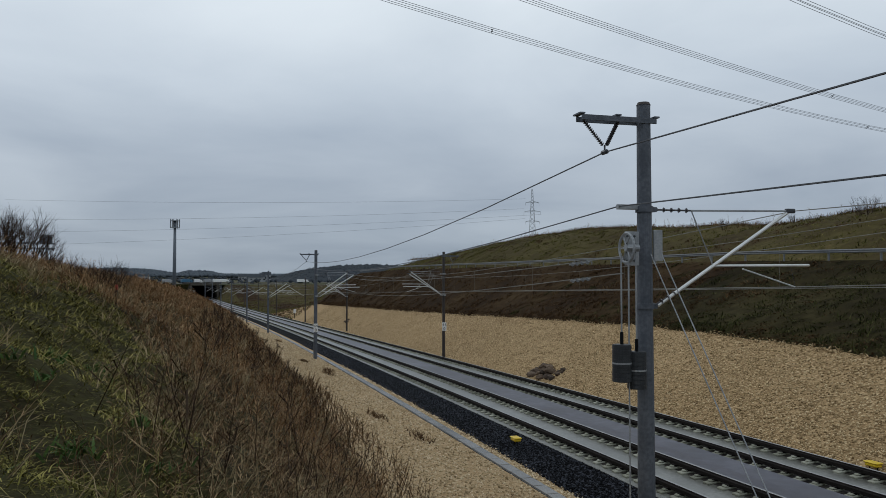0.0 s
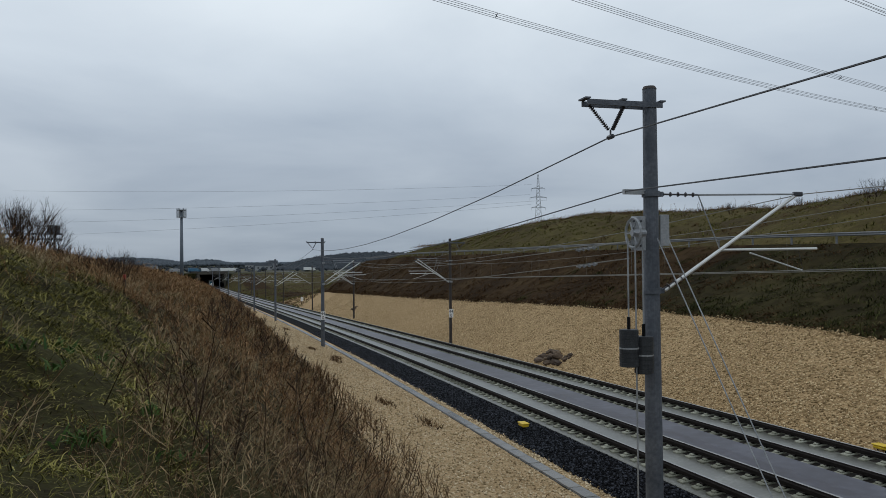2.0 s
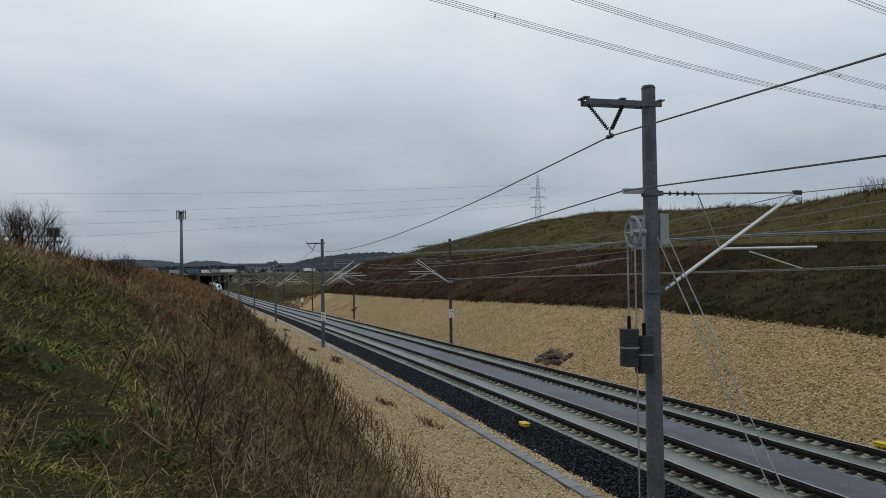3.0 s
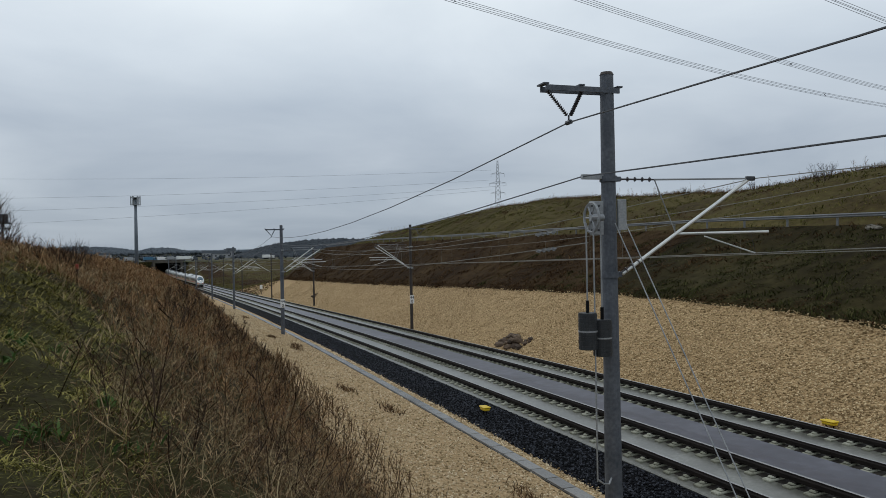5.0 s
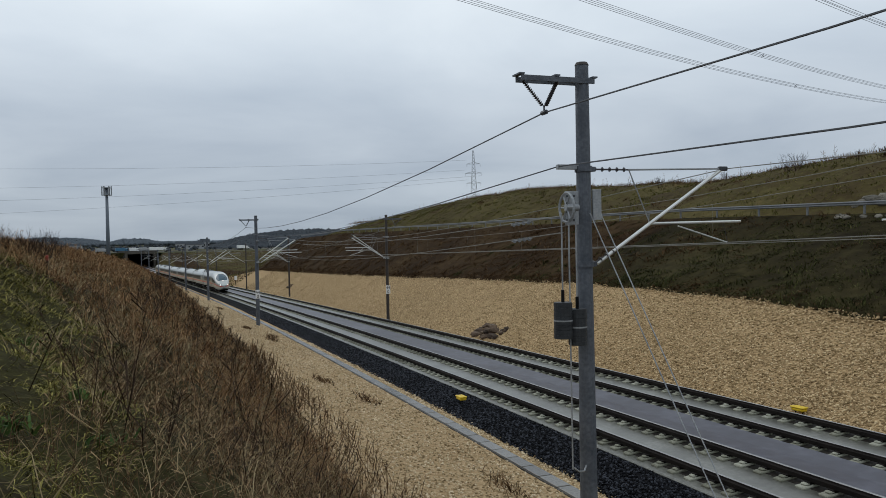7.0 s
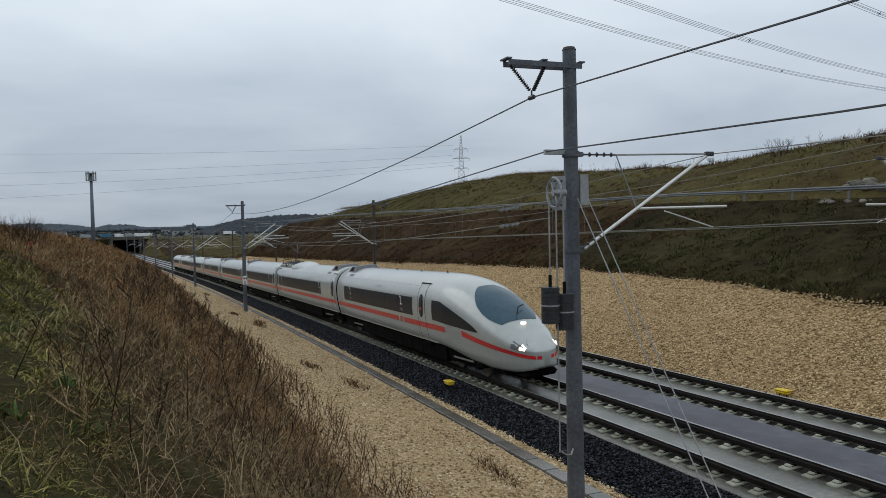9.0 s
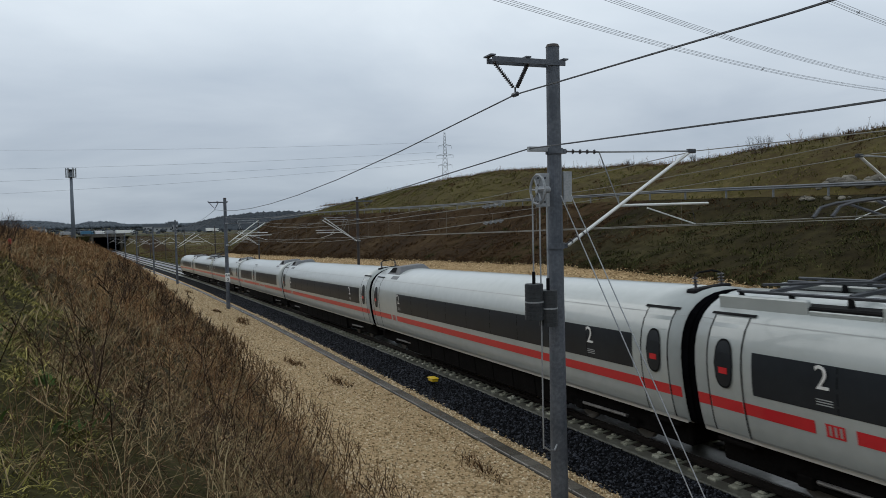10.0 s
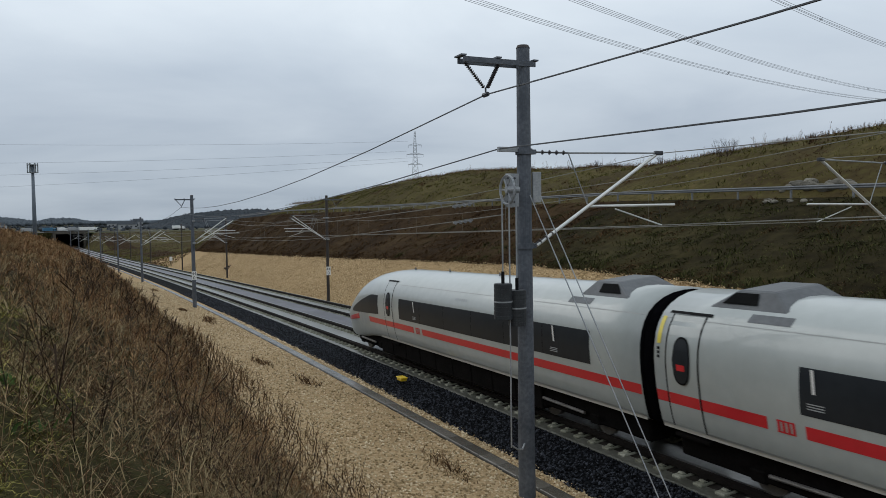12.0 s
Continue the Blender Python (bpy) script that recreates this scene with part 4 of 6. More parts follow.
def underframe(car, length, nose):
    a = -length / 2 + (3.6 if nose else 0.5)
    for side in (-1, 1):
        for z in (1.10, 3.385):
            part("body_seam", panel(B(), length, (-length / 2 + 9.3) if nose else (-length / 2 + 0.28), length / 2 - 0.28, z, z + 0.018, side, False, 0.004, 0, 1), SEAM, car)
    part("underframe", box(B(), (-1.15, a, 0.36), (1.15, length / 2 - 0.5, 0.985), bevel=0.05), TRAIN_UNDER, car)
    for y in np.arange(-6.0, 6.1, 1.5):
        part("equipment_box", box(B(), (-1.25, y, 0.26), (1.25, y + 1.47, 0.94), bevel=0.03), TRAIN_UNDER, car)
    for side in (-1, 1):
        part("sill", panel(B(), length, max(a, -length / 2 + 7.0) if nose else -length / 2 + 0.28, length / 2 - 0.28, 1.0, 1.085, side, False, 0.018, 0, 2), TRAIN_CREAM, car, "cream lower sill")
    for y in (-length / 2 + 3.9 + (0.9 if nose else 0), length / 2 - 3.9):
        bogie(car, y)


def gangway(car, length):
    """Black folded bellows at the car's rear end."""
    bm = B()
    for k in range(4):
        y = length / 2 - 0.28 + 0.14 * k
        half = [(x * (0.965 if k % 2 else 0.985), 0.98 + (z - FLOOR_Z) * 0.985) for x, z in HALF]
        pts = half + [(-x, z) for x, z in half[-2:0:-1]]
        a = [bm.verts.new((x, y, z)) for x, z in pts]
        b = [bm.verts.new((x, y + 0.125, z)) for x, z in pts]
        for q in range(len(a)):
            bm.faces.new((a[q], b[q], b[(q + 1) % len(a)], a[(q + 1) % len(a)]))
        bm.faces.new(a), bm.faces.new(b[::-1])
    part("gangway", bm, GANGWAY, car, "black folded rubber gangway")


def end_car(lit):
    L = END_LEN
    car = thing("train_car", "white express train end car with red stripe and dark windscreen", "train car", "train cars")
    part("body", body_mesh(B(), L, True), TRAIN_WHITE, car, "light grey aluminium body", smooth=True)
    at = lambda n: n - L / 2
    # windscreen over the nose
    bm = B()
    rows = []
    for i in range(15):
        n = 1.85 + 2.65 * i / 14
        reach = 0.02 + 0.98 * math.sqrt(max(0.0, 1 - ((n - 3.0) / 1.62) ** 2)) * (1.0 if n < 3.4 else 1.0 - 0.12 * (n - 3.4))
        row = []
        for k in range(13):
            x = reach * (k - 6) / 6
            # height of the shell above x
            lo_, hi_ = SPLIT, shape_at(n)[0]
            for _ in range(24):
                m_ = (lo_ + hi_) / 2
                lo_, hi_ = (m_, hi_) if side_x(m_, n) > abs(x) else (lo_, m_)
            row.append(bm.verts.new((x * 1.004, at(n) - 0.008, lo_ + 0.012)))
        rows.append(row)
    for a, b in zip(rows, rows[1:]):
        for k in range(12):
            bm.faces.new((a[k], a[k + 1], b[k + 1], b[k]))
    screen = part("windscreen", bm, WINDSCREEN, car, "dark curved windscreen", smooth=True)
    part("wiper", tube(B(), [(0.0, at(1.95), 2.46), (0.25, at(2.3), 2.66), (0.6, at(2.5), 2.70)], 0.02), BLACK, screen)
    for side in (-1, 1):
        lamp_mat = HEADLAMP if lit else TRAIN_GLASS
        cluster = part("lamp_cluster", panel(B(), L, at(0.30), at(0.95), lambda y: 1.30 + 0.20 * (y - at(0.3)), lambda y: 1.44 + 0.55 * (y - at(0.3)), side, True, 0.012, 6, 3), TRAIN_GREY, car, smooth=True)
        part("headlamp", panel(B(), L, at(0.36), at(0.58), lambda y: 1.33 + 0.20 * (y - at(0.3)), lambda y: 1.41 + 0.55 * (y - at(0.3)), side, True, 0.022, 3, 2), lamp_mat, cluster)
        part("side_window", panel(B(), L, at(2.9), at(7.2), lambda y: 1.86 + 0.042 * (y - at(2.9)), lambda y: 1.91 + 0.96 * min(1, max(0, y - at(2.9)) / 3.4) ** 0.75, side, True, 0.009, 0, 6), TRAIN_GLASS, car, "dark pointed cab side window", smooth=True)
        part("front_stripe", panel(B(), L, at(0.01), at(4.2), lambda y: 1.02 + 0.585 * min(1, (y - at(0)) / 4.2) ** 0.9, lambda y: 1.14 + 0.705 * min(1, (y - at(0)) / 4.2) ** 0.9, side, True, 0.014, 90, 2), TRAIN_RED, car)
        part("red_stripe", panel(B(), L, at(5.85), at(8.02), 1.605, 1.845, side, True, 0.007, 0, 2), TRAIN_RED, car)
        # emblem between the stripes as plain grey bars
        bm = B()
        for n0, n1 in ((5.52, 5.62), (5.02, 5.34), (4.46, 4.82)):
            panel(bm, L, at(n0), at(n1), 1.42, 1.95, side, True, 0.009, 1, 2)
        part("emblem", bm, LETTER_GREY, car, "plain grey emblem bars")
        door(car, L, at(8.52), side, True)
        windows(car, L, at(9.75), at(22.9), side, "2" if lit else "1", (at(11.4), at(21.3)))
        stripe(car, L, at(9.02), L / 2 - 0.27, side, at(11.6))
        bm = B()
        for k in range(6):
            panel(bm, L, at(15.0 + 0.16 * k), at(15.1 + 0.16 * k), 3.12, 3.20, side, False, 0.008, 1, 1)
        part("name_bars", bm, LETTER_GREY, car)
    if lit:
        part("top_lamp", box(B(), (-0.09, at(1.42), 2.10), (0.09, at(1.62), 2.20), bevel=0.03), HEADLAMP, car)
    part("coupler_cover", box(B(), (-0.7, at(0.5), 0.30), (0.7, at(2.4), 0.55), bevel=0.12), TRAIN_UNDER, car, "dark snow plough under the nose")
    for y in (8.5, 12.0, 16.0):
        part("aerial", rod(B(), (0, at(y), 3.82), (0, at(y), 3.95), 0.05, 0.02, n=8), TRAIN_GREY, car)
    roof_unit(car, L / 2 - 2.2, flip=1)
    underframe(car, L, True)
    gangway(car, L)
    return car


def mid_car(label, doors=(-1, 1), mid_door=None, panto=0, raised=False, text="2", strip=False, units=(-1, 1), blank=1.95, rear=1.95):
    """doors: ends that have them, -1 towards the train's head."""
    L = MID_LEN
    car = thing("train_car", label, "train car", "train cars")
    part("body", body_mesh(B(), L, False), TRAIN_WHITE, car, "light grey aluminium body", smooth=True)
    for side in (-1, 1):
        a, b = -L / 2 + blank, L / 2 - rear
        for e in doors:
            door(car, L, e * (L / 2 - 1.12), side, False, strip)
        if mid_door is None:
            windows(car, L, a, b, side, text, (a + (0.4 if blank > 3 else 1.8), b - (0.3 if rear > 3 else 1.65)))
            stripe(car, L, -L / 2 + 0.27, L / 2 - 0.27, side, L / 2 - 3.7)
        else:
            door(car, L, mid_door, side)
            windows(car, L, a, mid_door - 1.22, side)
            windows(car, L, mid_door + 1.2, b, side)
            stripe(car, L, -L / 2 + 0.27, -3.72, side)
            stripe(car, L, -1.04, L / 2 - 0.27, side, L / 2 - 3.4)
            word = new("lettering", WORD)
            word.parent = car
            word.matrix_basis = Matrix.Translation((side * (side_x(1.70, None) + 0.010), -2.38, 1.64)) @ Euler((radians(90), 0, radians(90 if side > 0 else -90))).to_matrix().to_4x4()
            tagged(word, "red lettering Bordrestaurant")
    for e in units:
        if e != panto:
            roof_unit(car, e * (L / 2 - 2.4), flip=e)
    for e in (-1, 1):
        if e != panto and e not in units:
            roof_insulators(car, e * (L / 2 - 0.75))
    if panto:
        pantograph(car, panto * (L / 2 - 3.6), -panto, raised)
    underframe(car, L, False)
    gangway(car, L)
    return car


# rubber with the gap's deep shade added to its colour, and no sheen
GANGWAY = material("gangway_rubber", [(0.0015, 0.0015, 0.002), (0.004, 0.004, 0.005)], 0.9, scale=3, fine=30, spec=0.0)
# the seam's shade is put into the colour of a flat strip
SEAM = material("shaded_body_seam", [(0.27, 0.28, 0.272), (0.33, 0.34, 0.332)], 0.5)
WINDSCREEN = material("blue_tinted_windscreen", [(0.014, 0.050, 0.078), (0.028, 0.080, 0.115)], 0.08, scale=0.5, fine=5, spec=0.3)
plain = "white train car with red stripe and dark windows"
CARS = [
    (end_car(True), END_LEN, 1),
    (mid_car(plain + ", pantograph raised", (-1, 1), panto=1, raised=True, blank=4.65, rear=1.87, units=(-1,)), MID_LEN, 1),
    (mid_car(plain, (-1, 1), rear=4.3, units=(1,)), MID_LEN, 1),
    (mid_car(plain, (-1, 1), rear=3.35, units=(1,)), MID_LEN, 1),
    (mid_car(plain + ", door amidships", (), mid_door=1.64, blank=2.2, rear=1.9, units=(-1,)), MID_LEN, 1),
    (mid_car(plain, (-1, 1), units=(-1,), blank=4.3, rear=2.0), MID_LEN, 1),
    (mid_car(plain + ", yellow first-class strip", (-1, 1), panto=-1, text="1", strip=True, blank=2.1, rear=4.05, units=(1,)), MID_LEN, 1),
    (end_car(False), END_LEN, -1),
]
# where the leading nose stands along the line: seconds, metres
NOSE_ROWS = ((0.0, 575.75), (8.8, 35.43), (9.0, 23.15), (9.2, 11.2), (9.5, -6.6), (10.0, -35.92), (10.5, -65.6), (11.0, -95.0), (11.5, -124.6), (12.0, -155.8))


# ---- hillside road, guard rail, stones ----
S_ROAD = steps(-60, 190, 3)
sheet("road_surface", S_ROAD, steps(25.2, 28.6, 1.7), lambda s, la: right_ground(s, la) + 0.03, ASPHALT)
tagged(bpy.data.objects["road_surface"], "narrow asphalt road along the hillside", "road")
rail_ob = thing("guard_rail", "galvanised steel guard rail along the hillside road", "guard rail", kind="structure")
verts, faces = [], []
GUARD = [(0.0, 0.50), (-0.05, 0.54), (-0.05, 0.58), (0.0, 0.62), (-0.05, 0.66), (-0.05, 0.70), (0.0, 0.74), (0.02, 0.74), (0.02, 0.50)]
GUARD_STEEL = material("dull_guard_rail", [(0.11, 0.118, 0.125), (0.20, 0.208, 0.215)], 0.65, 0.2, scale=0.6, fine=8)
for s in S_ROAD:
    q = P(s, 24.5, 0)
    z = right_ground(s, 24.5)
    verts += [(q.x + x, q.y, z + h) for x, h in GUARD]
n_ = len(GUARD)
for i in range(len(S_ROAD) - 1):
    faces += [(i * n_ + k, i * n_ + (k + 1) % n_, (i + 1) * n_ + (k + 1) % n_, (i + 1) * n_ + k) for k in range(n_)]
mesh("beam", verts, faces, GUARD_STEEL, rail_ob)
post = part("post", box(B(), (-0.05, -0.06, -0.4), (0.05, 0.06, 0.72), bevel=0.01), GUARD_STEEL, rail_ob)
first_post = True
for s in np.arange(-20, 150, 4.0):
    q = P(s, 24.58, 0)
    m = Matrix.Translation((q.x, q.y, right_ground(s, 24.58)))
    if first_post:
        post.matrix_basis, first_post = m, False
    else:
        lay(post, m, rail_ob)

ROCK_BROWN = material("dark_brown_rock", [(0.035, 0.022, 0.014), (0.085, 0.055, 0.036), (0.15, 0.105, 0.07)], 0.9, scale=1.5, fine=14, bump=0.5, random_mix=0.4)
ROCK_PALE = material("pale_limestone", [(0.09, 0.082, 0.066), (0.17, 0.155, 0.125)], 0.9, scale=1.5, fine=14, bump=0.5, random_mix=0.4)


def rock(bm, size, seed):
    made = bmesh.ops.create_icosphere(bm, subdivisions=2, radius=1.0)
    for v in made["verts"]:
        k = 1 + 0.35 * noise.noise(v.co * 1.3 + Vector((seed, 0, 0))) + 0.12 * noise.noise(v.co * 3.0 + Vector((0, seed, 0)))
        v.co = Vector((v.co.x * size[0], v.co.y * size[1], v.co.z * size[2])) * k
    return bm


def rock_pile(name, label, s, lat, ground, long, wide, count, size, mat):
    rng = random.Random(int(s * 10))
    q0 = P(s, lat, 0)
    base = Vector((q0.x, q0.y, ground(s, lat)))
    ob = thing(name, label, "rock pile", at=base)
    for k in range(count):
        a, b = rng.uniform(-1, 1), rng.uniform(-1, 1)
        ss, ll = s + a * long / 2, lat + b * wide / 2
        q = P(ss, ll, 0)
        lift = size * 0.25 * (1 - abs(a)) * rng.random() * 2
        e = size * rng.uniform(0.6, 1.5)
        o = part("rock", rock(B(), (e * 0.6, e, e * 0.45), rng.uniform(0, 50)), mat, ob)
        o.matrix_basis = Matrix.Translation(Vector((q.x, q.y, ground(ss, ll) + lift)) - base) @ pose(0, 0, 0, rng.uniform(-15, 15), rng.uniform(-20, 20), rng.uniform(0, 360))
    return ob


rock_pile("rock_pile", "heap of dark brown rocks at the gravel slope's foot", 47.2, 8.0, right_ground, 4.2, 1.1, 30, 0.34, ROCK_BROWN)
rock_pile("rock_pile", "pale broken stones beside the hillside road", 35.0, 30.6, right_ground, 5.0, 1.2, 26, 0.45, ROCK_PALE)
rock_pile("rock_pile", "pale stones scattered below the guard rail", 31.5, 23.6, right_ground, 3.5, 0.5, 12, 0.22, ROCK_PALE)
rock_pile("rock_pile", "small heap of brown clods on the gravel slope", 133.0, 9.6, right_ground, 3.0, 0.8, 10, 0.30, ROCK_BROWN)

# trackside signal post far along the line
sig = thing("signal_post", "short trackside post with a white signal head", "signal", at=on_track(188, 7.7, -0.6, False))
part("pole", rod(B(), (0, 0, -0.2), (0, 0, 2.2), 0.09, n=8), BLACK, sig)
part("head", box(B(), (-0.3, -0.2, 1.7), (0.3, 0.2, 2.7), bevel=0.05), WHITE, sig)
# survey stake in the weeds of the near bank
stake = thing("survey_stake", "wooden survey stake with a red painted head", "stake", at=(-2.55, 15.8, left_ground(15.8, -14.8)))
part("shaft", box(B(), (-0.02, -0.02, -0.2), (0.02, 0.02, 0.36), bevel=0.004), TWIG, stake)
part("red_head", box(B(), (-0.026, -0.026, 0.33), (0.026, 0.026, 0.43), bevel=0.01), material("red_marker_paint", [(0.22, 0.03, 0.02), (0.30, 0.04, 0.025)], 0.6), stake)

# ---- radio mast, pylon, power lines ----
def bearing(az, dist, el=0.0):
    """The place dist metres away at a bearing from the camera's stand and an angle of height."""
    return Vector((dist * math.sin(radians(az)), dist * math.cos(radians(az)), EYE[2] + dist * math.tan(radians(el))))


base = bearing(-5.36, 330)
tower = thing("radio_mast", "tall grey radio mast with antenna panels at its head", "radio mast", at=(base.x, base.y, -4.0))
top_z = bearing(-5.36, 330, 3.9).z + 4.0
part("shaft", rod(B(), (0, 0, -1), (0, 0, top_z), 0.85, 0.5, n=16), FAR_STEEL, tower, smooth=True)
for z in (top_z - 0.3, top_z - 3.2):
    part("platform", rod(B(), (0, 0, z - 0.12), (0, 0, z + 0.12), 1.7, n=12), GALVANISED, tower)
for k in range(6):
    a = math.pi * k / 3
    part("antenna_panel", box(B(), (-0.22, -0.14, top_z - 3.4), (0.22, 0.14, top_z + 0.4), Matrix.Translation((1.75 * math.cos(a), 1.75 * math.sin(a), 0)), 0.04), GALVANISED, tower)

q = bearing(-13.55, 150)
gantry = thing("sign_gantry", "grey steel gantry with a box behind the bank's shrubs", "gantry", at=(q.x, q.y, 0.0))
gantry.rotation_euler = (0, 0, radians(13.5))
for z in (bearing(0, 150, 1.72).z, bearing(0, 150, 2.08).z):
    part("beam", box(B(), (-12.0, -0.15, z - 0.16), (1.3, 0.15, z + 0.16), bevel=0.02), FAR_STEEL, gantry)
z = bearing(0, 150, 2.4).z
part("equipment_box", box(B(), (-1.1, -0.6, z - 0.9), (0.9, 0.6, z + 0.7), bevel=0.1), MAST_GREY, gantry)
for x in (-11.5, -5.5, 0.0):
    part("post", box(B(), (x - 0.2, -0.2, -2), (x + 0.2, 0.2, z - 0.5), bevel=0.02), FAR_STEEL, gantry)
base = bearing(21.2, 600)
pylon = thing("transmission_pylon", "grey steel lattice transmission pylon beyond the hill", "pylon", at=(base.x, base.y, 0.0) )
pylon.rotation_euler = (0, 0, radians(-21))
tz = bearing(21.2, 600, 6.5).z
LEG = lambda z: 4.2 * (1 - z / tz) + 0.5
for sx in (-1, 1):
    for sy in (-1, 1):
        part("leg", rod(B(), (sx * LEG(-5), sy * LEG(-5), -5), (sx * 0.4, sy * 0.4, tz), 0.20, 0.12, n=5), GALVANISED, pylon)
bm = B()
z = 2.0
while z < tz - 2:
    step = 2.2 + 3.5 * (1 - z / tz)
    a, b = LEG(z), LEG(z + step)
    for sy in (-1, 1):
        rod(bm, (-a, sy * a, z), (b, sy * b, z + step), 0.07, n=4), rod(bm, (a, sy * a, z), (-b, sy * b, z + step), 0.07, n=4)
        rod(bm, (sy * a, -a, z), (sy * b, b, z + step), 0.07, n=4), rod(bm, (sy * a, a, z), (sy * b, -b, z + step), 0.07, n=4)
    z += step
part("lattice", bm, GALVANISED, pylon)
ARMS = ((5.45, 5.3), (4.75, 6.6), (4.0, 5.6))
for el, half in ARMS:
    z = bearing(0, 600, el).z
    bm = B()
    for sy in (-0.5, 0.5):
        rod(bm, (-half, 0, z), (half, 0, z), 0.13, n=4)
        for sx in (-1, 1):
            rod(bm, (sx * half, 0, z), (sx * 0.6, sy, z + 1.3), 0.10, n=4)
    part("cross_arm", bm, GALVANISED, pylon)
    for sx in (-1, 1):
        part("insulator", insulator_string(B(), (sx * half, 0, z), (sx * half, 0, z - 2.2), 0.18, 5), INSULATOR, pylon)

# cable colour paled to grey-blue, which stands in for haze
HAZY_WIRE = material("thin_far_cable", [(0.10, 0.115, 0.135), (0.14, 0.155, 0.175)], 0.6)
for el0, el1, arm in ((5.07, 5.95, -5.3), (3.77, 5.2, -6.6), (2.92, 4.75, 6.6), (2.02, 4.45, -5.6)):
    a, b = bearing(-16, 640, el0 - 0.15), bearing(21.2 + math.degrees(arm / 600), 598, el1 - 0.2)
    ob = thing("power_cable", "thin grey power cable on its way to the pylon", "cable", "power cables", "structure")
    part("strand", tube(B(), [a.lerp(b, k / 24) - Vector((0, 0, 4 * 2.6 * (k / 24) * (1 - k / 24))) for k in range(25)], 0.055, 4), HAZY_WIRE, ob)

H_LINE = 26.0
for (x0, y0), (x1, y1), sag in (((1.04, 3.02), (6.5, 4.76), 0.088), ((1.49, 2.85), (4.77, 4.09), 0.027), ((2.52, 2.58), (4.32, 3.17), 0.012)):
    ob = thing("high_voltage_bundle", "bundle of parallel high-voltage conductors crossing overhead", "power line", "high-voltage bundles", "structure")
    lo, hi = (-1.2, 2.2) if sag > 0.05 else (-2.4, 3.4) if sag > 0.02 else (-4.5, 5.5)
    along = Vector((x1 - x0, y1 - y0, 0)).normalized()
    across = Vector((along.y, -along.x, 0))
    path = [Vector((H_LINE * (x0 + (x1 - x0) * t), H_LINE * (y0 + (y1 - y0) * t), EYE[2] + H_LINE * (1 + 0.008 + 0.026 * (1 - t) - 4 * sag * t * (1 - t)))) for t in np.linspace(lo, hi, 41)]
    for dx, dz in ((-0.22, 0.22), (0.22, 0.22), (-0.22, -0.22), (0.22, -0.22)):
        part("conductor", tube(B(), [q + across * dx + Vector((0, 0, dz)) for q in path], 0.026, 5), HAZY_WIRE, ob)
    for k in range(2, 40, 6):
        bm = B()
        q = path[k]
        for s0, s1 in (((-1, 1), (1, -1)), ((-1, -1), (1, 1))):
            rod(bm, q + across * 0.22 * s0[0] + Vector((0, 0, 0.22 * s0[1])), q + across * 0.22 * s1[0] + Vector((0, 0, 0.22 * s1[1])), 0.035, n=5)
        part("spacer", bm, WIRE, ob)

# ---- tunnel mouth, plain, woods and traffic in the distance ----
tagged(sheet("ground_left_upland", S_NEAR[::3], steps(-420, -70, 35), left_ground, FIELD), "far winter fields above the cutting", "field")
tagged(sheet("ground_right_upland", S_NEAR[::3], steps(140, 560, 42), right_ground, FIELD), "far winter fields behind the hill", "field")
m_port = on_track(456, 0.4, 0, False)
portal = thing("tunnel_portal", "grey concrete tunnel mouth under the highway", "tunnel portal", kind="structure", at=m_port)
part("pier", box(B(), (-8.6, -0.6, -1.2), (-7.2, 14, 7.4), bevel=0.1), CHANNEL, portal)
part("pier", box(B(), (6.4, -0.6, -1.2), (7.8, 14, 7.4), bevel=0.1), CHANNEL, portal)
part("lintel", box(B(), (-8.6, -0.6, 7.4), (7.8, 14, 8.4), bevel=0.1), CHANNEL, portal)
part("parapet", box(B(), (-12, -0.4, 8.4), (9, 0.0, 9.2), bevel=0.05), CHANNEL, portal)
part("abutment", box(B(), (-46, 0.2, -3.0), (-8.65, 13.5, 8.2), bevel=0.1), SOIL, portal, "earth-covered abutment beside the tunnel mouth")
bm = B()
verts_ = [(-8.6, 0, -1.2), (-8.6, 0, 8.4), (-11.5, -26, 4.4), (-11.5, -26, -1.2)]
bm.faces.new([bm.verts.new(v) for v in verts_])
bmesh.ops.solidify(bm, geom=list(bm.faces), thickness=0.6)
part("wing_wall", bm, CHANNEL, portal)
# concrete coloured near-black, to paint the darkness inside the tunnel
tunnel = thing("tunnel_tube", "dark unlit concrete tube behind the tunnel mouth", "tunnel", kind="structure", at=m_port)
part("roof_slab", box(B(), (-8.6, 14, 7.2), (7.8, 420, 7.9)), TRAIN_UNDER, tunnel)
part("side_wall", box(B(), (-8.6, 14, -1.2), (-7.6, 420, 7.2)), TRAIN_UNDER, tunnel)
part("side_wall", box(B(), (6.8, 14, -1.2), (7.8, 420, 7.2)), TRAIN_UNDER, tunnel)
part("end_wall", box(B(), (-8.6, 420, -1.2), (7.8, 421, 7.9)), TRAIN_UNDER, tunnel)
part("tube_floor", box(B(), (-8.6, 0, -1.6), (7.8, 420, -0.7)), TRAIN_UNDER, tunnel)


def plain_z(x, y):
    d = math.hypot(x, y)
    return -1.1 - 0.0022 * (d - 455) * (d < 1500) - 2.3 * (d >= 1500) + 1.6 * noise.noise((x / 260, y / 260, 0)) * min(1, max(0, (d - 520) / 300))


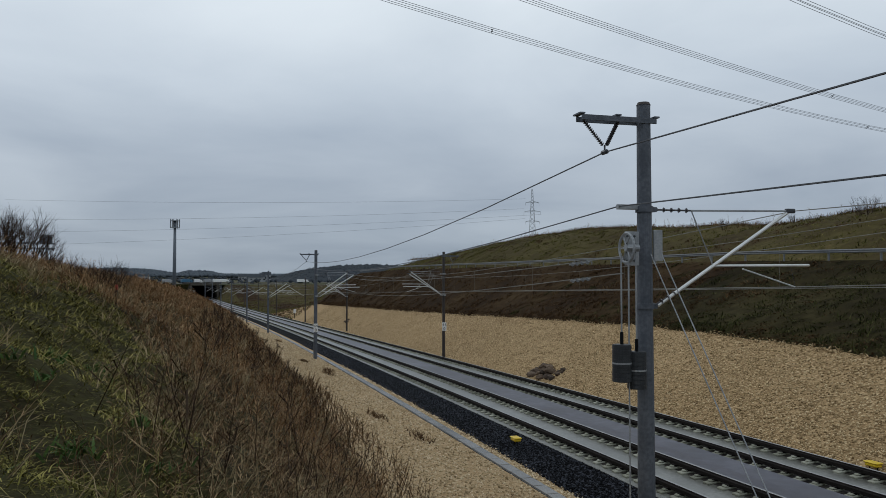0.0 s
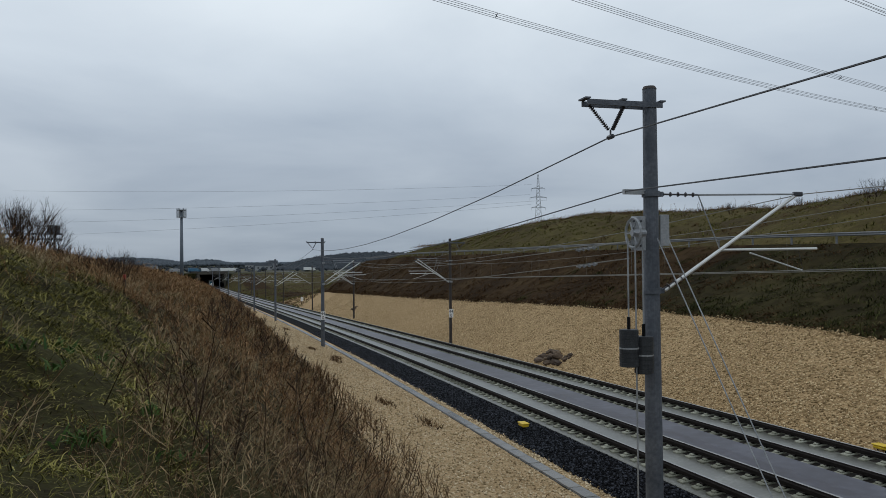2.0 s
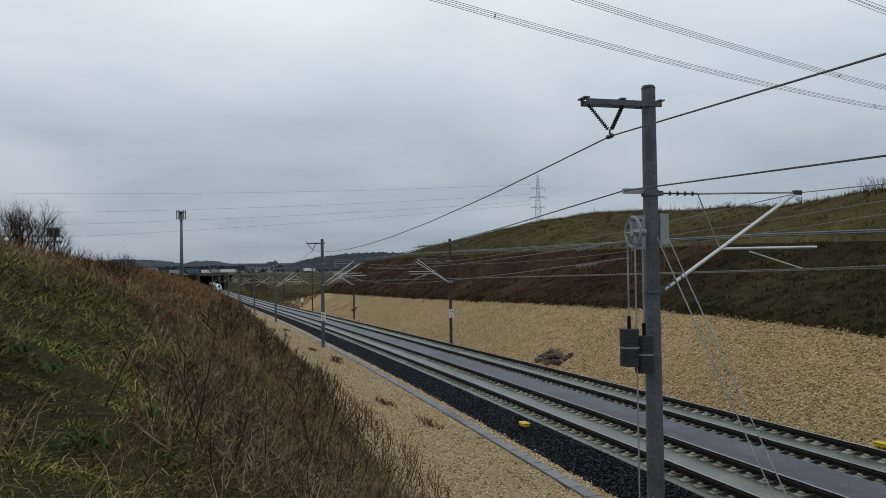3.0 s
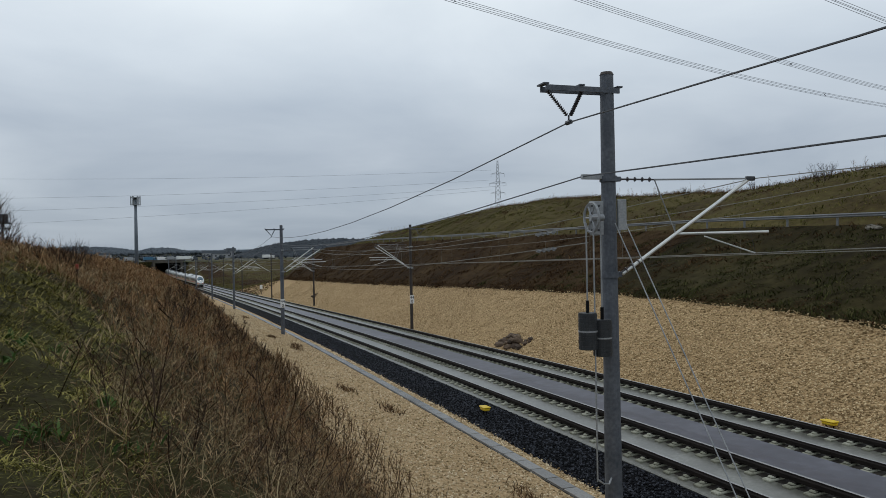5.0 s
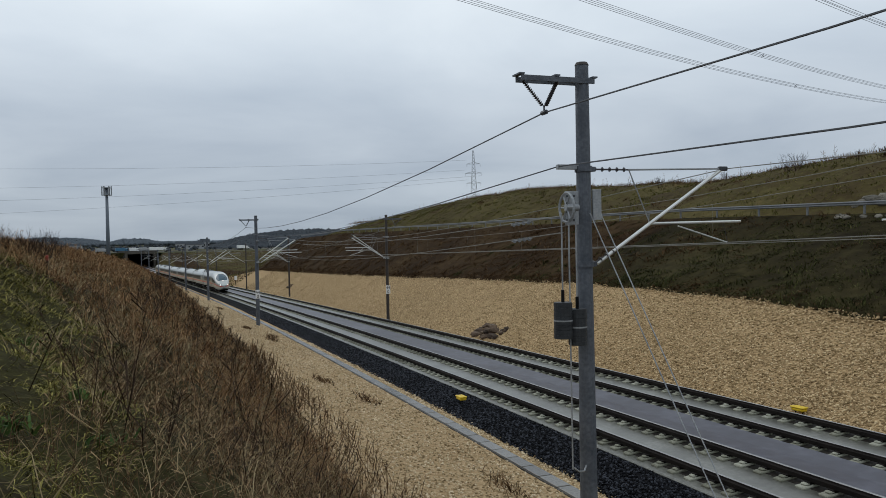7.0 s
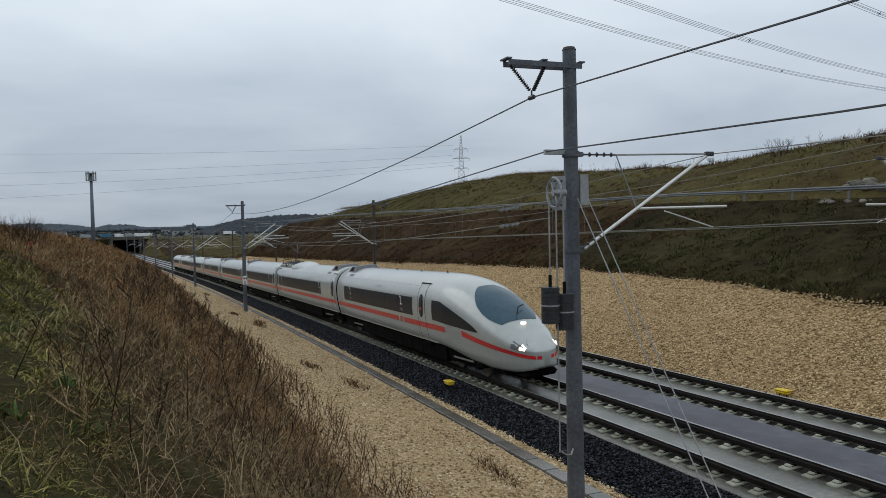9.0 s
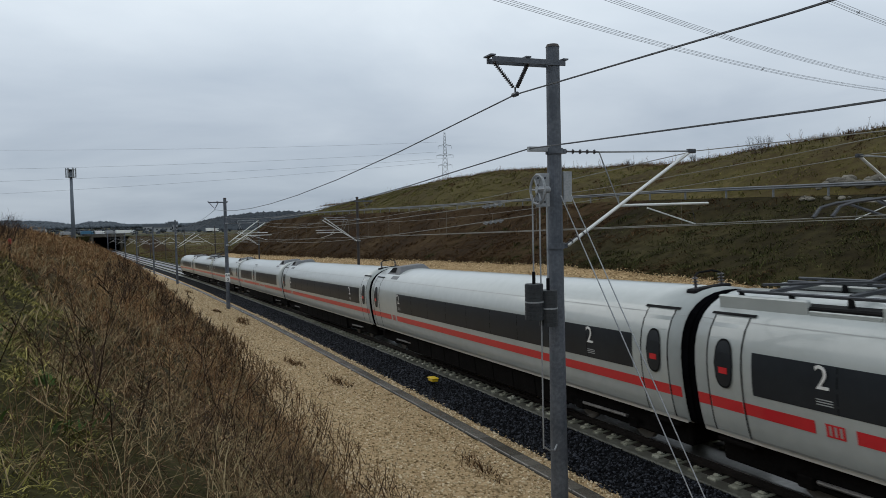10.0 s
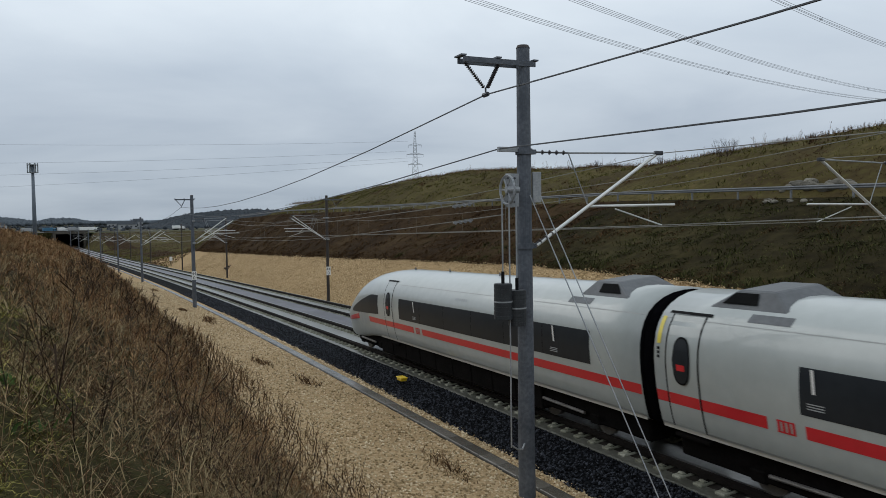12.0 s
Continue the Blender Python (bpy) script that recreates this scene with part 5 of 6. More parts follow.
verts, faces = [], []
ys_ = np.concatenate([steps(456.5, 700, 30), steps(760, 1500, 90), [1800, 2300, 3000, 3900, 4900]])
xs_ = np.concatenate([[-4200, -2600, -1600, -1000, -700, -500], steps(-400, 600, 40), [760, 1000, 1500, 2400, 4200]])
for y in ys_:
    for x in xs_:
        verts.append((x, y, plain_z(x, y)))
n_ = len(xs_)
faces = [(i * n_ + k, i * n_ + k + 1, (i + 1) * n_ + k + 1, (i + 1) * n_ + k) for i in range(len(ys_) - 1) for k in range(n_ - 1)]
tagged(mesh("ground_plain", verts, faces, FIELD, smooth=True), "flat winter farmland out to the horizon", "plain", kind="structure")
tagged(mesh("ground_base", [(-4500, -4500, -13), (4500, -4500, -13), (4500, 4900, -13), (-4500, 4900, -13)], [(0, 1, 2, 3)], FIELD), "farmland under the cutting and around it", "ground", kind="structure")


def clumps(name, label, spots, size, mat, seed):
    """Far bare trees: many small ragged crowns as one thing."""
    rng = np.random.default_rng(seed)
    base_v = np.array([(1, 0, 0), (-1, 0, 0), (0, 1, 0), (0, -1, 0), (0, 0, 1), (0, 0, -1), (0.6, 0.6, 0.6), (-0.6, 0.6, 0.5), (0.6, -0.6, 0.5), (-0.6, -0.6, 0.6)], np.float32)
    tri = np.array([(6, 0, 2), (6, 2, 4), (6, 4, 0), (7, 2, 1), (7, 1, 4), (7, 4, 2), (8, 3, 0), (8, 0, 4), (8, 4, 3), (9, 1, 3), (9, 3, 4), (9, 4, 1), (0, 5, 2), (2, 5, 1), (1, 5, 3), (3, 5, 0)])
    spots = np.asarray(spots, np.float32)
    n = len(spots)
    sc = size * rng.uniform(0.5, 1.3, (n, 1, 1)) * np.array([1, 1, 0.9])
    v = base_v[None] * sc * rng.uniform(0.7, 1.3, (n, 10, 1)) + spots[:, None, :]
    f_ = tri[None] + 10 * np.arange(n)[:, None, None]
    return tagged(soup(name, v.reshape(-1, 3), f_.reshape(-1, 3), mat), label, "woods", kind="stuff")


rng = np.random.default_rng(5)


def ridge_of_trees(count, az0, az1, d0, d1, crest, seed, low=-0.6):
    """Spots between the plain and a crest given as angle of height over bearing."""
    r_ = np.random.default_rng(seed)
    spots = []
    for _ in range(count):
        az, t = r_.uniform(az0, az1), r_.uniform(0, 1) ** 0.8
        spots.append(bearing(az, d0 + (d1 - d0) * t, low + (lerp(crest, az) - low) * t))
    return spots


clumps("wooded_hill", "dark leafless woods on a hill across the plain", ridge_of_trees(9500, 1.2, 24, 640, 900, ((1.2, -0.55), (2.2, -0.25), (3.6, 0.15), (5.3, 0.42), (7, 0.55), (9, 0.65), (12, 0.5), (24, 0.5)), 1, -0.75), 2.9, WOOD_FAR, 11)
# the ridge's haze is painted, by way of its paler wood colour
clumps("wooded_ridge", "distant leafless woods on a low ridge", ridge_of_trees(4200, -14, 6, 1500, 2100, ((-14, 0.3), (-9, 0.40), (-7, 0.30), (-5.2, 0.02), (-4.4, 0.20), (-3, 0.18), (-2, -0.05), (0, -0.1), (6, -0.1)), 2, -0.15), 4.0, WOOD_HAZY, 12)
clumps("field_hedges", "bare hedges and scattered trees on the plain", [bearing(a, d, 0) + Vector((0, 0, -6.0 + h)) for a, d, h in zip(rng.uniform(-9, 8, 500), rng.uniform(520, 1300, 500), rng.uniform(-1, 1.5, 500))], 1.5, WOOD_FAR, 13)
# no mist in the scene: the hills' haze is painted as pale blue-grey
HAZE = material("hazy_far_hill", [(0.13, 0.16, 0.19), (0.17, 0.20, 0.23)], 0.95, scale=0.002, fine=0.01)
verts = []
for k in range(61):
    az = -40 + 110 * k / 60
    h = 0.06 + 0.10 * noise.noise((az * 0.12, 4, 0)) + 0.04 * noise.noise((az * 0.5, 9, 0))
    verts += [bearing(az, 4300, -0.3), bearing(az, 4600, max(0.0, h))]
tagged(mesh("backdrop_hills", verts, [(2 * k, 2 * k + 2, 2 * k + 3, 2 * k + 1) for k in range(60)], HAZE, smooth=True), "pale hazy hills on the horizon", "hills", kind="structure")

# highway behind the portal with parked and standing lorries
hw0, hw1 = bearing(-9.5, 500, 0), bearing(7.5, 560, 0)
road_z = -1.0
d_ = (hw1 - hw0).normalized()
s_ = Vector((-d_.y, d_.x, 0))
verts = [Vector((q.x, q.y, 0)) + s_ * o + Vector((0, 0, road_z)) for q in (hw0, hw1) for o in (-9, 9)]
tagged(mesh("highway_surface", verts, [(0, 1, 3, 2)], ASPHALT), "highway crossing above the tunnel", "highway", kind="structure")


def lorry(az, colour, long=12.0, high=2.9):
    q = bearing(az, 505, 0)
    ob = thing("lorry", "lorry with a plain box body on the highway", "lorry", "lorries", at=Matrix.Translation((q.x, q.y, road_z)) @ Matrix.Rotation(math.atan2(d_.y, d_.x), 4, "Z"))
    part("box_body", box(B(), (-long / 2, -1.25, 1.0), (long / 2, 1.25, high), bevel=0.12), colour, ob)
    cab = part("cab", box(B(), (long / 2 + 0.3, -1.2, 0.6), (long / 2 + 1.9, 1.2, 2.5), bevel=0.25), colour, ob)
    part("cab_window", box(B(), (long / 2 + 0.9, -1.23, 1.6), (long / 2 + 1.8, 1.23, 2.2)), TRAIN_GLASS, cab)
    for x in (-long / 2 + 1.5, -long / 2 + 2.9, long / 2 + 1.2):
        for y in (-1.1, 1.1):
            part("wheel", rod(B(), (x, y - 0.15, 0.5), (x, y + 0.15, 0.5), 0.5, n=14), BLACK, ob)


BLUE_PAINT = material("blue_lorry_paint", [(0.03, 0.11, 0.19), (0.05, 0.15, 0.24)], 0.5)
GREY_PAINT = material("dull_lorry_paint", [(0.25, 0.26, 0.27), (0.33, 0.34, 0.35)], 0.5)
for az, col, long in ((-5.9, GREY_PAINT, 5), (-4.6, BLUE_PAINT, 5.5), (-3.8, WHITE, 3.5), (-3.1, GREY_PAINT, 4), (-2.2, WHITE, 9), (3.7, WHITE, 6)):
    lorry(az, col, long)


def far_house(az, dist, w, dpt, h, el):
    q = bearing(az, dist, el)
    ob = thing("farm_building", "far grey farm building with a pitched roof", "building", "farm buildings", at=(q.x, q.y, q.z))
    wall = part("wall", box(B(), (-w / 2, -dpt / 2, -3), (w / 2, dpt / 2, h)), GREY_PAINT, ob)
    for x in np.arange(-w / 2 + 2, w / 2 - 1, 3.5):
        part("window", box(B(), (x, -dpt / 2 - 0.06, h * 0.4), (x + 1.4, -dpt / 2, h * 0.7)), TRAIN_GLASS, wall)
    bm = B()
    v = [bm.verts.new(a) for a in ((-w / 2 - 0.5, -dpt / 2 - 0.5, h), (w / 2 + 0.5, -dpt / 2 - 0.5, h), (w / 2 + 0.5, 0, h + 2.6), (-w / 2 - 0.5, 0, h + 2.6), (-w / 2 - 0.5, dpt / 2 + 0.5, h), (w / 2 + 0.5, dpt / 2 + 0.5, h))]
    for f_ in ((0, 1, 2, 3), (3, 2, 5, 4), (0, 3, 4), (1, 5, 2)):
        bm.faces.new([v[k] for k in f_])
    part("roof", bm, WOOD_FAR, ob)


for az, dist, w, h in ((-7.4, 900, 12, 4), (0.4, 660, 14, 4), (1.1, 670, 7, 6), (-0.6, 900, 10, 4)):
    far_house(az, dist, w, 10, h, math.degrees(math.atan2(-6.6, dist)))


# ---- loose stones ----
def ground_grid(fn, s0, s1, l0, l1, ds, dl):
    """A quick reader of a ground's height, and the plan positions."""
    ss, ll = steps(s0, s1, ds), steps(l0, l1, dl)
    z = np.array([[fn(s, la) for la in ll] for s in ss])

    def read(s, la):
        i = np.clip((s - s0) / (s1 - s0) * (len(ss) - 1), 0, len(ss) - 1.001)
        k = np.clip((la - l0) / (l1 - l0) * (len(ll) - 1), 0, len(ll) - 1.001)
        i0, k0 = i.astype(int), k.astype(int)
        u, v = i - i0, k - k0
        return z[i0, k0] * (1 - u) * (1 - v) + z[i0 + 1, k0] * u * (1 - v) + z[i0, k0 + 1] * (1 - u) * v + z[i0 + 1, k0 + 1] * u * v

    return read


def plan(s, la):
    """Plan position of many places beside the line."""
    x0 = XT + HEAD * s - CURVE * s * s / 2 + CUBIC * s ** 3
    a = -(HEAD - CURVE * s + 3 * CUBIC * s * s)
    return x0 + la * np.cos(a), s + la * np.sin(a)


OCTA_V = np.array([(1, 0, 0), (-1, 0, 0), (0, 1, 0), (0, -1, 0), (0, 0, 1), (0, 0, -1)], np.float32)
OCTA_F = np.array([(0, 2, 4), (2, 1, 4), (1, 3, 4), (3, 0, 4), (2, 0, 5), (1, 2, 5), (3, 1, 5), (0, 3, 5)])


def stones(name, label, category, s, la, z, size, mat, seed):
    r_ = np.random.default_rng(seed)
    n = len(s)
    x, y = plan(s, la)
    v = OCTA_V[None] * r_.uniform(0.55, 1.25, (n, 6, 1)) * size[:, None, None] * np.array([1, 1, 0.75])
    ang = r_.uniform(0, 6.28, n)
    c_, s_ = np.cos(ang)[:, None], np.sin(ang)[:, None]
    tilt = r_.uniform(-0.6, 0.6, (n, 1))
    vx, vy, vz = v[..., 0], v[..., 1], v[..., 2]
    vz, vx = vz + tilt * vx, vx - tilt * vz
    v = np.stack([vx * c_ - vy * s_ + x[:, None], vx * s_ + vy * c_ + y[:, None], vz + z[:, None]], -1)
    f_ = OCTA_F[None] + 6 * np.arange(n)[:, None, None]
    return tagged(soup(name, v.reshape(-1, 3), f_.reshape(-1, 3), mat), label, category, kind="stuff")


r0 = np.random.default_rng(21)
read_left = ground_grid(left_ground, 0, 130, -30, -3.95, 0.3, 0.25)
read_right = ground_grid(right_ground, 0, 190, 6.2, 62, 1.0, 0.5)
n = 38000
s = 6 + 120 * r0.random(n) ** 2.6
la = r0.uniform(-9.6, -3.98, n)
stones("berm_stones", "loose beige limestone chippings on the berm", "gravel", s, la, read_left(s, la) + 0.008, r0.uniform(0.016, 0.046, n) * (1 + s / 160), STONE, 1)
n = 60000
s = 12 + 160 * r0.random(n) ** 2.3
la = 6.75 + (np.array([edge(q) for q in s]) - 6.7) * r0.random(n)
stones("slope_stones", "loose tan rubble on the cutting slope", "rubble", s, la, read_right(s, la) + 0.01, r0.uniform(0.028, 0.066, n) * (1 + s / 300), STONE_TAN, 2)
n = 5000
s = 6 + 60 * r0.random(n) ** 1.5
la = r0.uniform(-3.45, -2.88, n)
stones("strip_stones", "loose beige chippings beside the drainage channel", "gravel", s, la, np.array([line_z(q) for q in s]) - 0.59, r0.uniform(0.018, 0.045, n) * (1 + s / 70), STONE, 5)
n = 36000
s = 5 + 90 * r0.random(n) ** 1.6
la = -1.36 - 1.72 * r0.random(n) ** 0.95
z = np.array([line_z(q) for q in s]) - 0.40 + np.minimum(0, (la + 1.6) / 1.6 * 0.20) + 0.01
stones("ballast_stones", "loose black crushed ballast", "ballast", s, la, z, r0.uniform(0.02, 0.05, n) * (1 + s / 90), BALLAST_STONE, 3)
n = 9000
s = 8 + 100 * r0.random(n) ** 1.5
la = r0.uniform(5.84, 6.9, n)
z = np.array([line_z(q) for q in s]) - 0.35 - np.maximum(0, (la - 6.2) * 0.3)
stones("ballast_stones", "loose black crushed ballast beyond the far track", "ballast", s, la, z, r0.uniform(0.02, 0.05, n) * (1 + s / 90), BALLAST_STONE, 4)


# ---- dead weeds, grass and shrubs ----
def blades(name, label, category, x, y, z, high, wide, lean, mat, seed, sway=0.35):
    """Bent tapering blades: three cross-lines each."""
    r_ = np.random.default_rng(seed)
    n = len(x)
    face, fall = r_.uniform(0, 6.28, n), r_.uniform(0, 6.28, n)
    wx, wy = np.cos(face) * wide / 2, np.sin(face) * wide / 2
    v = np.zeros((n, 6, 3), np.float32)
    for k, (t, w_) in enumerate(((0.0, 1.0), (0.55, 0.75), (1.0, 0.12))):
        off = lean * high * t ** 1.8
        cx, cy, cz = x + np.cos(fall) * off, y + np.sin(fall) * off, z + high * (t - 0.45 * lean * t ** 2)
        v[:, 2 * k] = np.stack([cx - wx * w_, cy - wy * w_, cz], -1)
        v[:, 2 * k + 1] = np.stack([cx + wx * w_, cy + wy * w_, cz], -1)
    quad = np.array([(0, 1, 3, 2), (2, 3, 5, 4)])
    f_ = quad[None] + 6 * np.arange(n)[:, None, None]
    return tagged(soup(name, v.reshape(-1, 3), f_.reshape(-1, 4), mat), label, category, kind="stuff")


def herbs(name, label, x, y, z, high, wide, twigs, mat, seed):
    """Dead upright herbs: a stem and side twigs with seed heads."""
    r_ = np.random.default_rng(seed)
    n = len(x)
    vs, fs, base_i = [], [], 0
    bend = r_.normal(0, 0.30, (n, 2))
    face = r_.uniform(0, 6.28, n)

    def strip(p0, p1, w0, w1, ang):
        nonlocal base_i
        d = np.stack([np.cos(ang), np.sin(ang), np.zeros_like(ang)], -1)
        v = np.stack([p0 - d * w0[:, None] / 2, p0 + d * w0[:, None] / 2, p1 + d * w1[:, None] / 2, p1 - d * w1[:, None] / 2], 1)
        vs.append(v.reshape(-1, 3))
        fs.append((np.arange(len(p0) * 4).reshape(-1, 4)) + base_i)
        base_i += len(p0) * 4

    root = np.stack([x, y, z], -1)
    top = root + np.stack([bend[:, 0] * high, bend[:, 1] * high, high], -1)
    for a_ in (0, 1.57):
        strip(root, top, wide, wide * 0.4, face + a_)
    for k in range(twigs):
        t = r_.uniform(0.15, 0.98, n)
        p0 = root + (top - root) * t[:, None]
        ang, ln = r_.uniform(0, 6.28, n), high * r_.uniform(0.12, 0.42, n) * (1.25 - 0.8 * t)
        p1 = p0 + np.stack([np.cos(ang) * ln * 0.8, np.sin(ang) * ln * 0.8, ln * r_.uniform(-0.1, 0.95, n)], -1)
        strip(p0, p1, wide * 0.5, wide * r_.uniform(0.5, 1.6, n), r_.uniform(0, 6.28, n))
    return tagged(soup(name, np.concatenate(vs), np.concatenate(fs), mat), label, "weeds", kind="stuff")


def patch(s, la, size, seed):
    return np.array([noise.noise((a / size, b / size, seed)) for a, b in zip(s, la)])


def scatter(n, seed, s_max=125, power=2.0, l0=-27.0, l1=-8.2, clear=0.9):
    r_ = np.random.default_rng(seed)
    s = -3 + (s_max + 3) * r_.random(n) ** power
    la = r_.uniform(l0, l1, n)
    x, y = plan(s, la)
    keep = (x * x + y * y) > clear ** 2
    return s[keep], la[keep], x[keep], y[keep]


def lush(s, la):
    """Where the winter grass stays green: the bank's shoulder, not far along."""
    return np.clip((-12.75 - 0.12 * (s - 5) - la) / 0.8, -1, 1) - 0.30 * np.clip(s - 14, 0, 12)


# low matted grass everywhere on the bank, green in the hollows near the top
s, la, x, y = scatter(190000, 31, 70, 1.9, -24, -9.2)
lump = patch(s, la, 0.55, 11.0) + 0.6 * patch(s, la, 0.22, 13.0)
clump = lump > -0.22
s, la, x, y, lump = s[clump], la[clump], x[clump], y[clump], lump[clump]
d = np.hypot(x, y)
green = patch(s, la, 2.6, 3.0) + 0.45 * patch(s, la, 0.7, 5.0) + 0.7 * lush(s, la) > 0.14
z = read_left(np.clip(s, 0, 129), la) - 0.02
r0 = np.random.default_rng(32)
for sel, mat, label, hi in ((green, GRASS, "matted green winter grass", 0.20), (~green, BLADE, "matted dead brown grass", 0.24)):
    m = sel.sum()
    blades("bank_grass", label, "grass", x[sel], y[sel], z[sel], hi * (0.45 + 1.3 * np.clip(lump[sel] + 0.15, 0, 0.8)) * r0.uniform(0.4, 1.4, m) * np.clip(d[sel] / 7, 0.5, 1), (0.0028 + 0.0006 * d[sel]) * r0.uniform(0.6, 1.5, m), r0.uniform(0.8, 2.1, m), mat, 33)
# dense short turf close to the top of the bank
s, la, x, y = scatter(110000, 38, 19, 1.25, -18.5, -9.4)
lump = patch(s, la, 0.5, 15.0) + 0.6 * patch(s, la, 0.2, 17.0)
clump = lump > -0.20
s, la, x, y, lump = s[clump], la[clump], x[clump], y[clump], lump[clump]
d = np.hypot(x, y)
green = patch(s, la, 2.6, 3.0) + 0.45 * patch(s, la, 0.7, 5.0) + 0.7 * lush(s, la) > 0.10
z = read_left(np.clip(s, 0, 129), la) - 0.02
r0 = np.random.default_rng(39)
for sel, mat, label in ((green, GRASS, "short tangled green turf"), (~green, BLADE, "short tangled brown turf")):
    m = sel.sum()
    blades("bank_turf", label, "grass", x[sel], y[sel], z[sel], r0.uniform(0.06, 0.20, m) * (0.5 + 1.3 * np.clip(lump[sel] + 0.15, 0, 0.8)) * np.clip(d[sel] / 7, 0.6, 1), (0.0035 + 0.0007 * d[sel]) * r0.uniform(0.6, 1.5, m), r0.uniform(0.9, 2.2, m), mat, 40)
# a carpet of moss and short leaves where the bank stays green
s, la, x, y = scatter(270000, 71, 17, 1.15, -19, -10.4, 0.5)
lump = patch(s, la, 0.42, 23.0) + 0.5 * patch(s, la, 0.16, 24.0)
keep = (patch(s, la, 2.6, 3.0) + 0.45 * patch(s, la, 0.7, 5.0) + 1.3 * lush(s, la) > -0.10) & (lump > -0.28)
s, la, x, y, lump = s[keep], la[keep], x[keep], y[keep], lump[keep]
r0 = np.random.default_rng(72)
m, d = len(s), np.hypot(x, y)
blades("moss_carpet", "low mossy carpet of yellow-green leaves on the bank", "moss", x, y, read_left(np.clip(s, 0, 129), la) - 0.015 + 0.05 * np.clip(lump, -0.2, 0.6), r0.uniform(0.025, 0.08, m) * (0.6 + np.clip(lump, 0, 0.8)), (0.0045 + 0.0008 * d) * r0.uniform(0.7, 1.4, m), r0.uniform(0.7, 2.0, m), GRASS, 73)
# straw-coloured arching tufts
s, la, x, y = scatter(3200, 35, 60, 1.7, -20, -9.3)
keep = (lush(s, la) < 0) | (np.random.default_rng(34).random(len(s)) < 0.35)
s, la, x, y = s[keep], la[keep], x[keep], y[keep]
k_ = 14
r0 = np.random.default_rng(36)
xx, yy = np.repeat(x, k_) + r0.normal(0, 0.06, len(x) * k_), np.repeat(y, k_) + r0.normal(0, 0.06, len(x) * k_)
zz = np.repeat(read_left(np.clip(s, 0, 129), la), k_) - 0.02
dd = np.hypot(xx, yy)
blades("straw_tufts", "arching tufts of pale straw grass", "grass", xx, yy, zz, r0.uniform(0.2, 0.5, len(xx)), (0.004 + 0.0007 * dd), r0.uniform(0.6, 1.25, len(xx)), STRAW, 37)
# tall dead herbs on the slope
s, la, x, y = scatter(44000, 41, 120, 1.5, -24, -9.15, 1.9)
dense = patch(s, la, 3.2, 8.0) - 0.55 * np.clip(lush(s, la), -0.6, 1)
keep = dense + 0.7 * patch(s, la, 0.6, 19.0) > -0.12
s, la, x, y = s[keep], la[keep], x[keep], y[keep]
d = np.hypot(x, y)
r0 = np.random.default_rng(42)
tall = 0.27 * r0.uniform(0.5, 1.5, len(x)) + 0.25 * (r0.random(len(x)) > 0.93) * np.clip(d / 8, 0.3, 1) + 0.15 * np.clip(patch(s, la, 1.7, 2.0), 0, 1)
far_ = s + 4 * patch(s, la, 1.8, 21.0) > 11
for sel, mat, label in ((far_, RUSSET, "dense russet dead weeds on the bank"), (~far_, BLADE, "dense dead brown weeds on the bank")):
    herbs("dead_weeds", label, x[sel], y[sel], read_left(np.clip(s[sel], 0, 129), la[sel]) - 0.03, tall[sel], 0.0026 + 0.0005 * d[sel], 13, mat, 43)
s, la, x, y = scatter(620, 45, 40, 1.0, -13.5, -9.0, 5.0)
d = np.hypot(x, y)
r0 = np.random.default_rng(46)
herbs("tall_dark_stalks", "tall dark seed stalks standing out of the weeds", x, y, read_left(np.clip(s, 0, 129), la) - 0.03, r0.uniform(0.35, 0.95, len(x)), (0.006 + 0.0005 * d), 14, TWIG, 47)
# a few fresh leaves low in the grass
s, la, x, y = scatter(420, 51, 9, 1.0, -15, -12.6)
k_ = 16
r0 = np.random.default_rng(52)
pick = patch(s, la, 0.8, 4.0) > 0.36
x, y, zl = x[pick], y[pick], read_left(np.clip(s, 0, 129), la)[pick]
blades("fresh_herbs", "fresh green herb leaves in the grass", "herbs", np.repeat(x, k_) + r0.normal(0, 0.07, len(x) * k_), np.repeat(y, k_) + r0.normal(0, 0.07, len(x) * k_), np.repeat(zl, k_) + 0.04, r0.uniform(0.06, 0.16, len(x) * k_), np.full(len(x) * k_, 0.022), r0.uniform(0.5, 1.2, len(x) * k_), HERB, 53)
# thin stalks that come through the gravel's edge
s, la, x, y = scatter(900, 55, 45, 1.5, -9.5, -7.8)
r0 = np.random.default_rng(56)
herbs("gravel_weeds", "thin dry weeds growing out of the gravel edge", x, y, read_left(np.clip(s, 0, 129), la) - 0.02, r0.uniform(0.2, 0.75, len(x)), 0.006 + 0.0007 * np.hypot(x, y), 7, BLADE, 57)
for cs, cl in ((66, -6.3), (56, -5.6), (58.5, -5.2), (100, -5.6), (29, -5.5), (16.5, -5.2), (34, -6.3)):
    r0 = np.random.default_rng(int(cs * 7))
    m = 150
    s, la = cs + r0.normal(0, 0.7, m), cl + r0.normal(0, 0.18, m)
    x, y = plan(s, la)
    blades("debris_tuft", "small tuft of dry brown stalks on the gravel", "weeds", x, y, read_left(s, la), r0.uniform(0.06, 0.38, m), np.full(m, 0.02 + 0.0004 * cs), r0.uniform(0.4, 1.2, m), BLADE, int(cs))

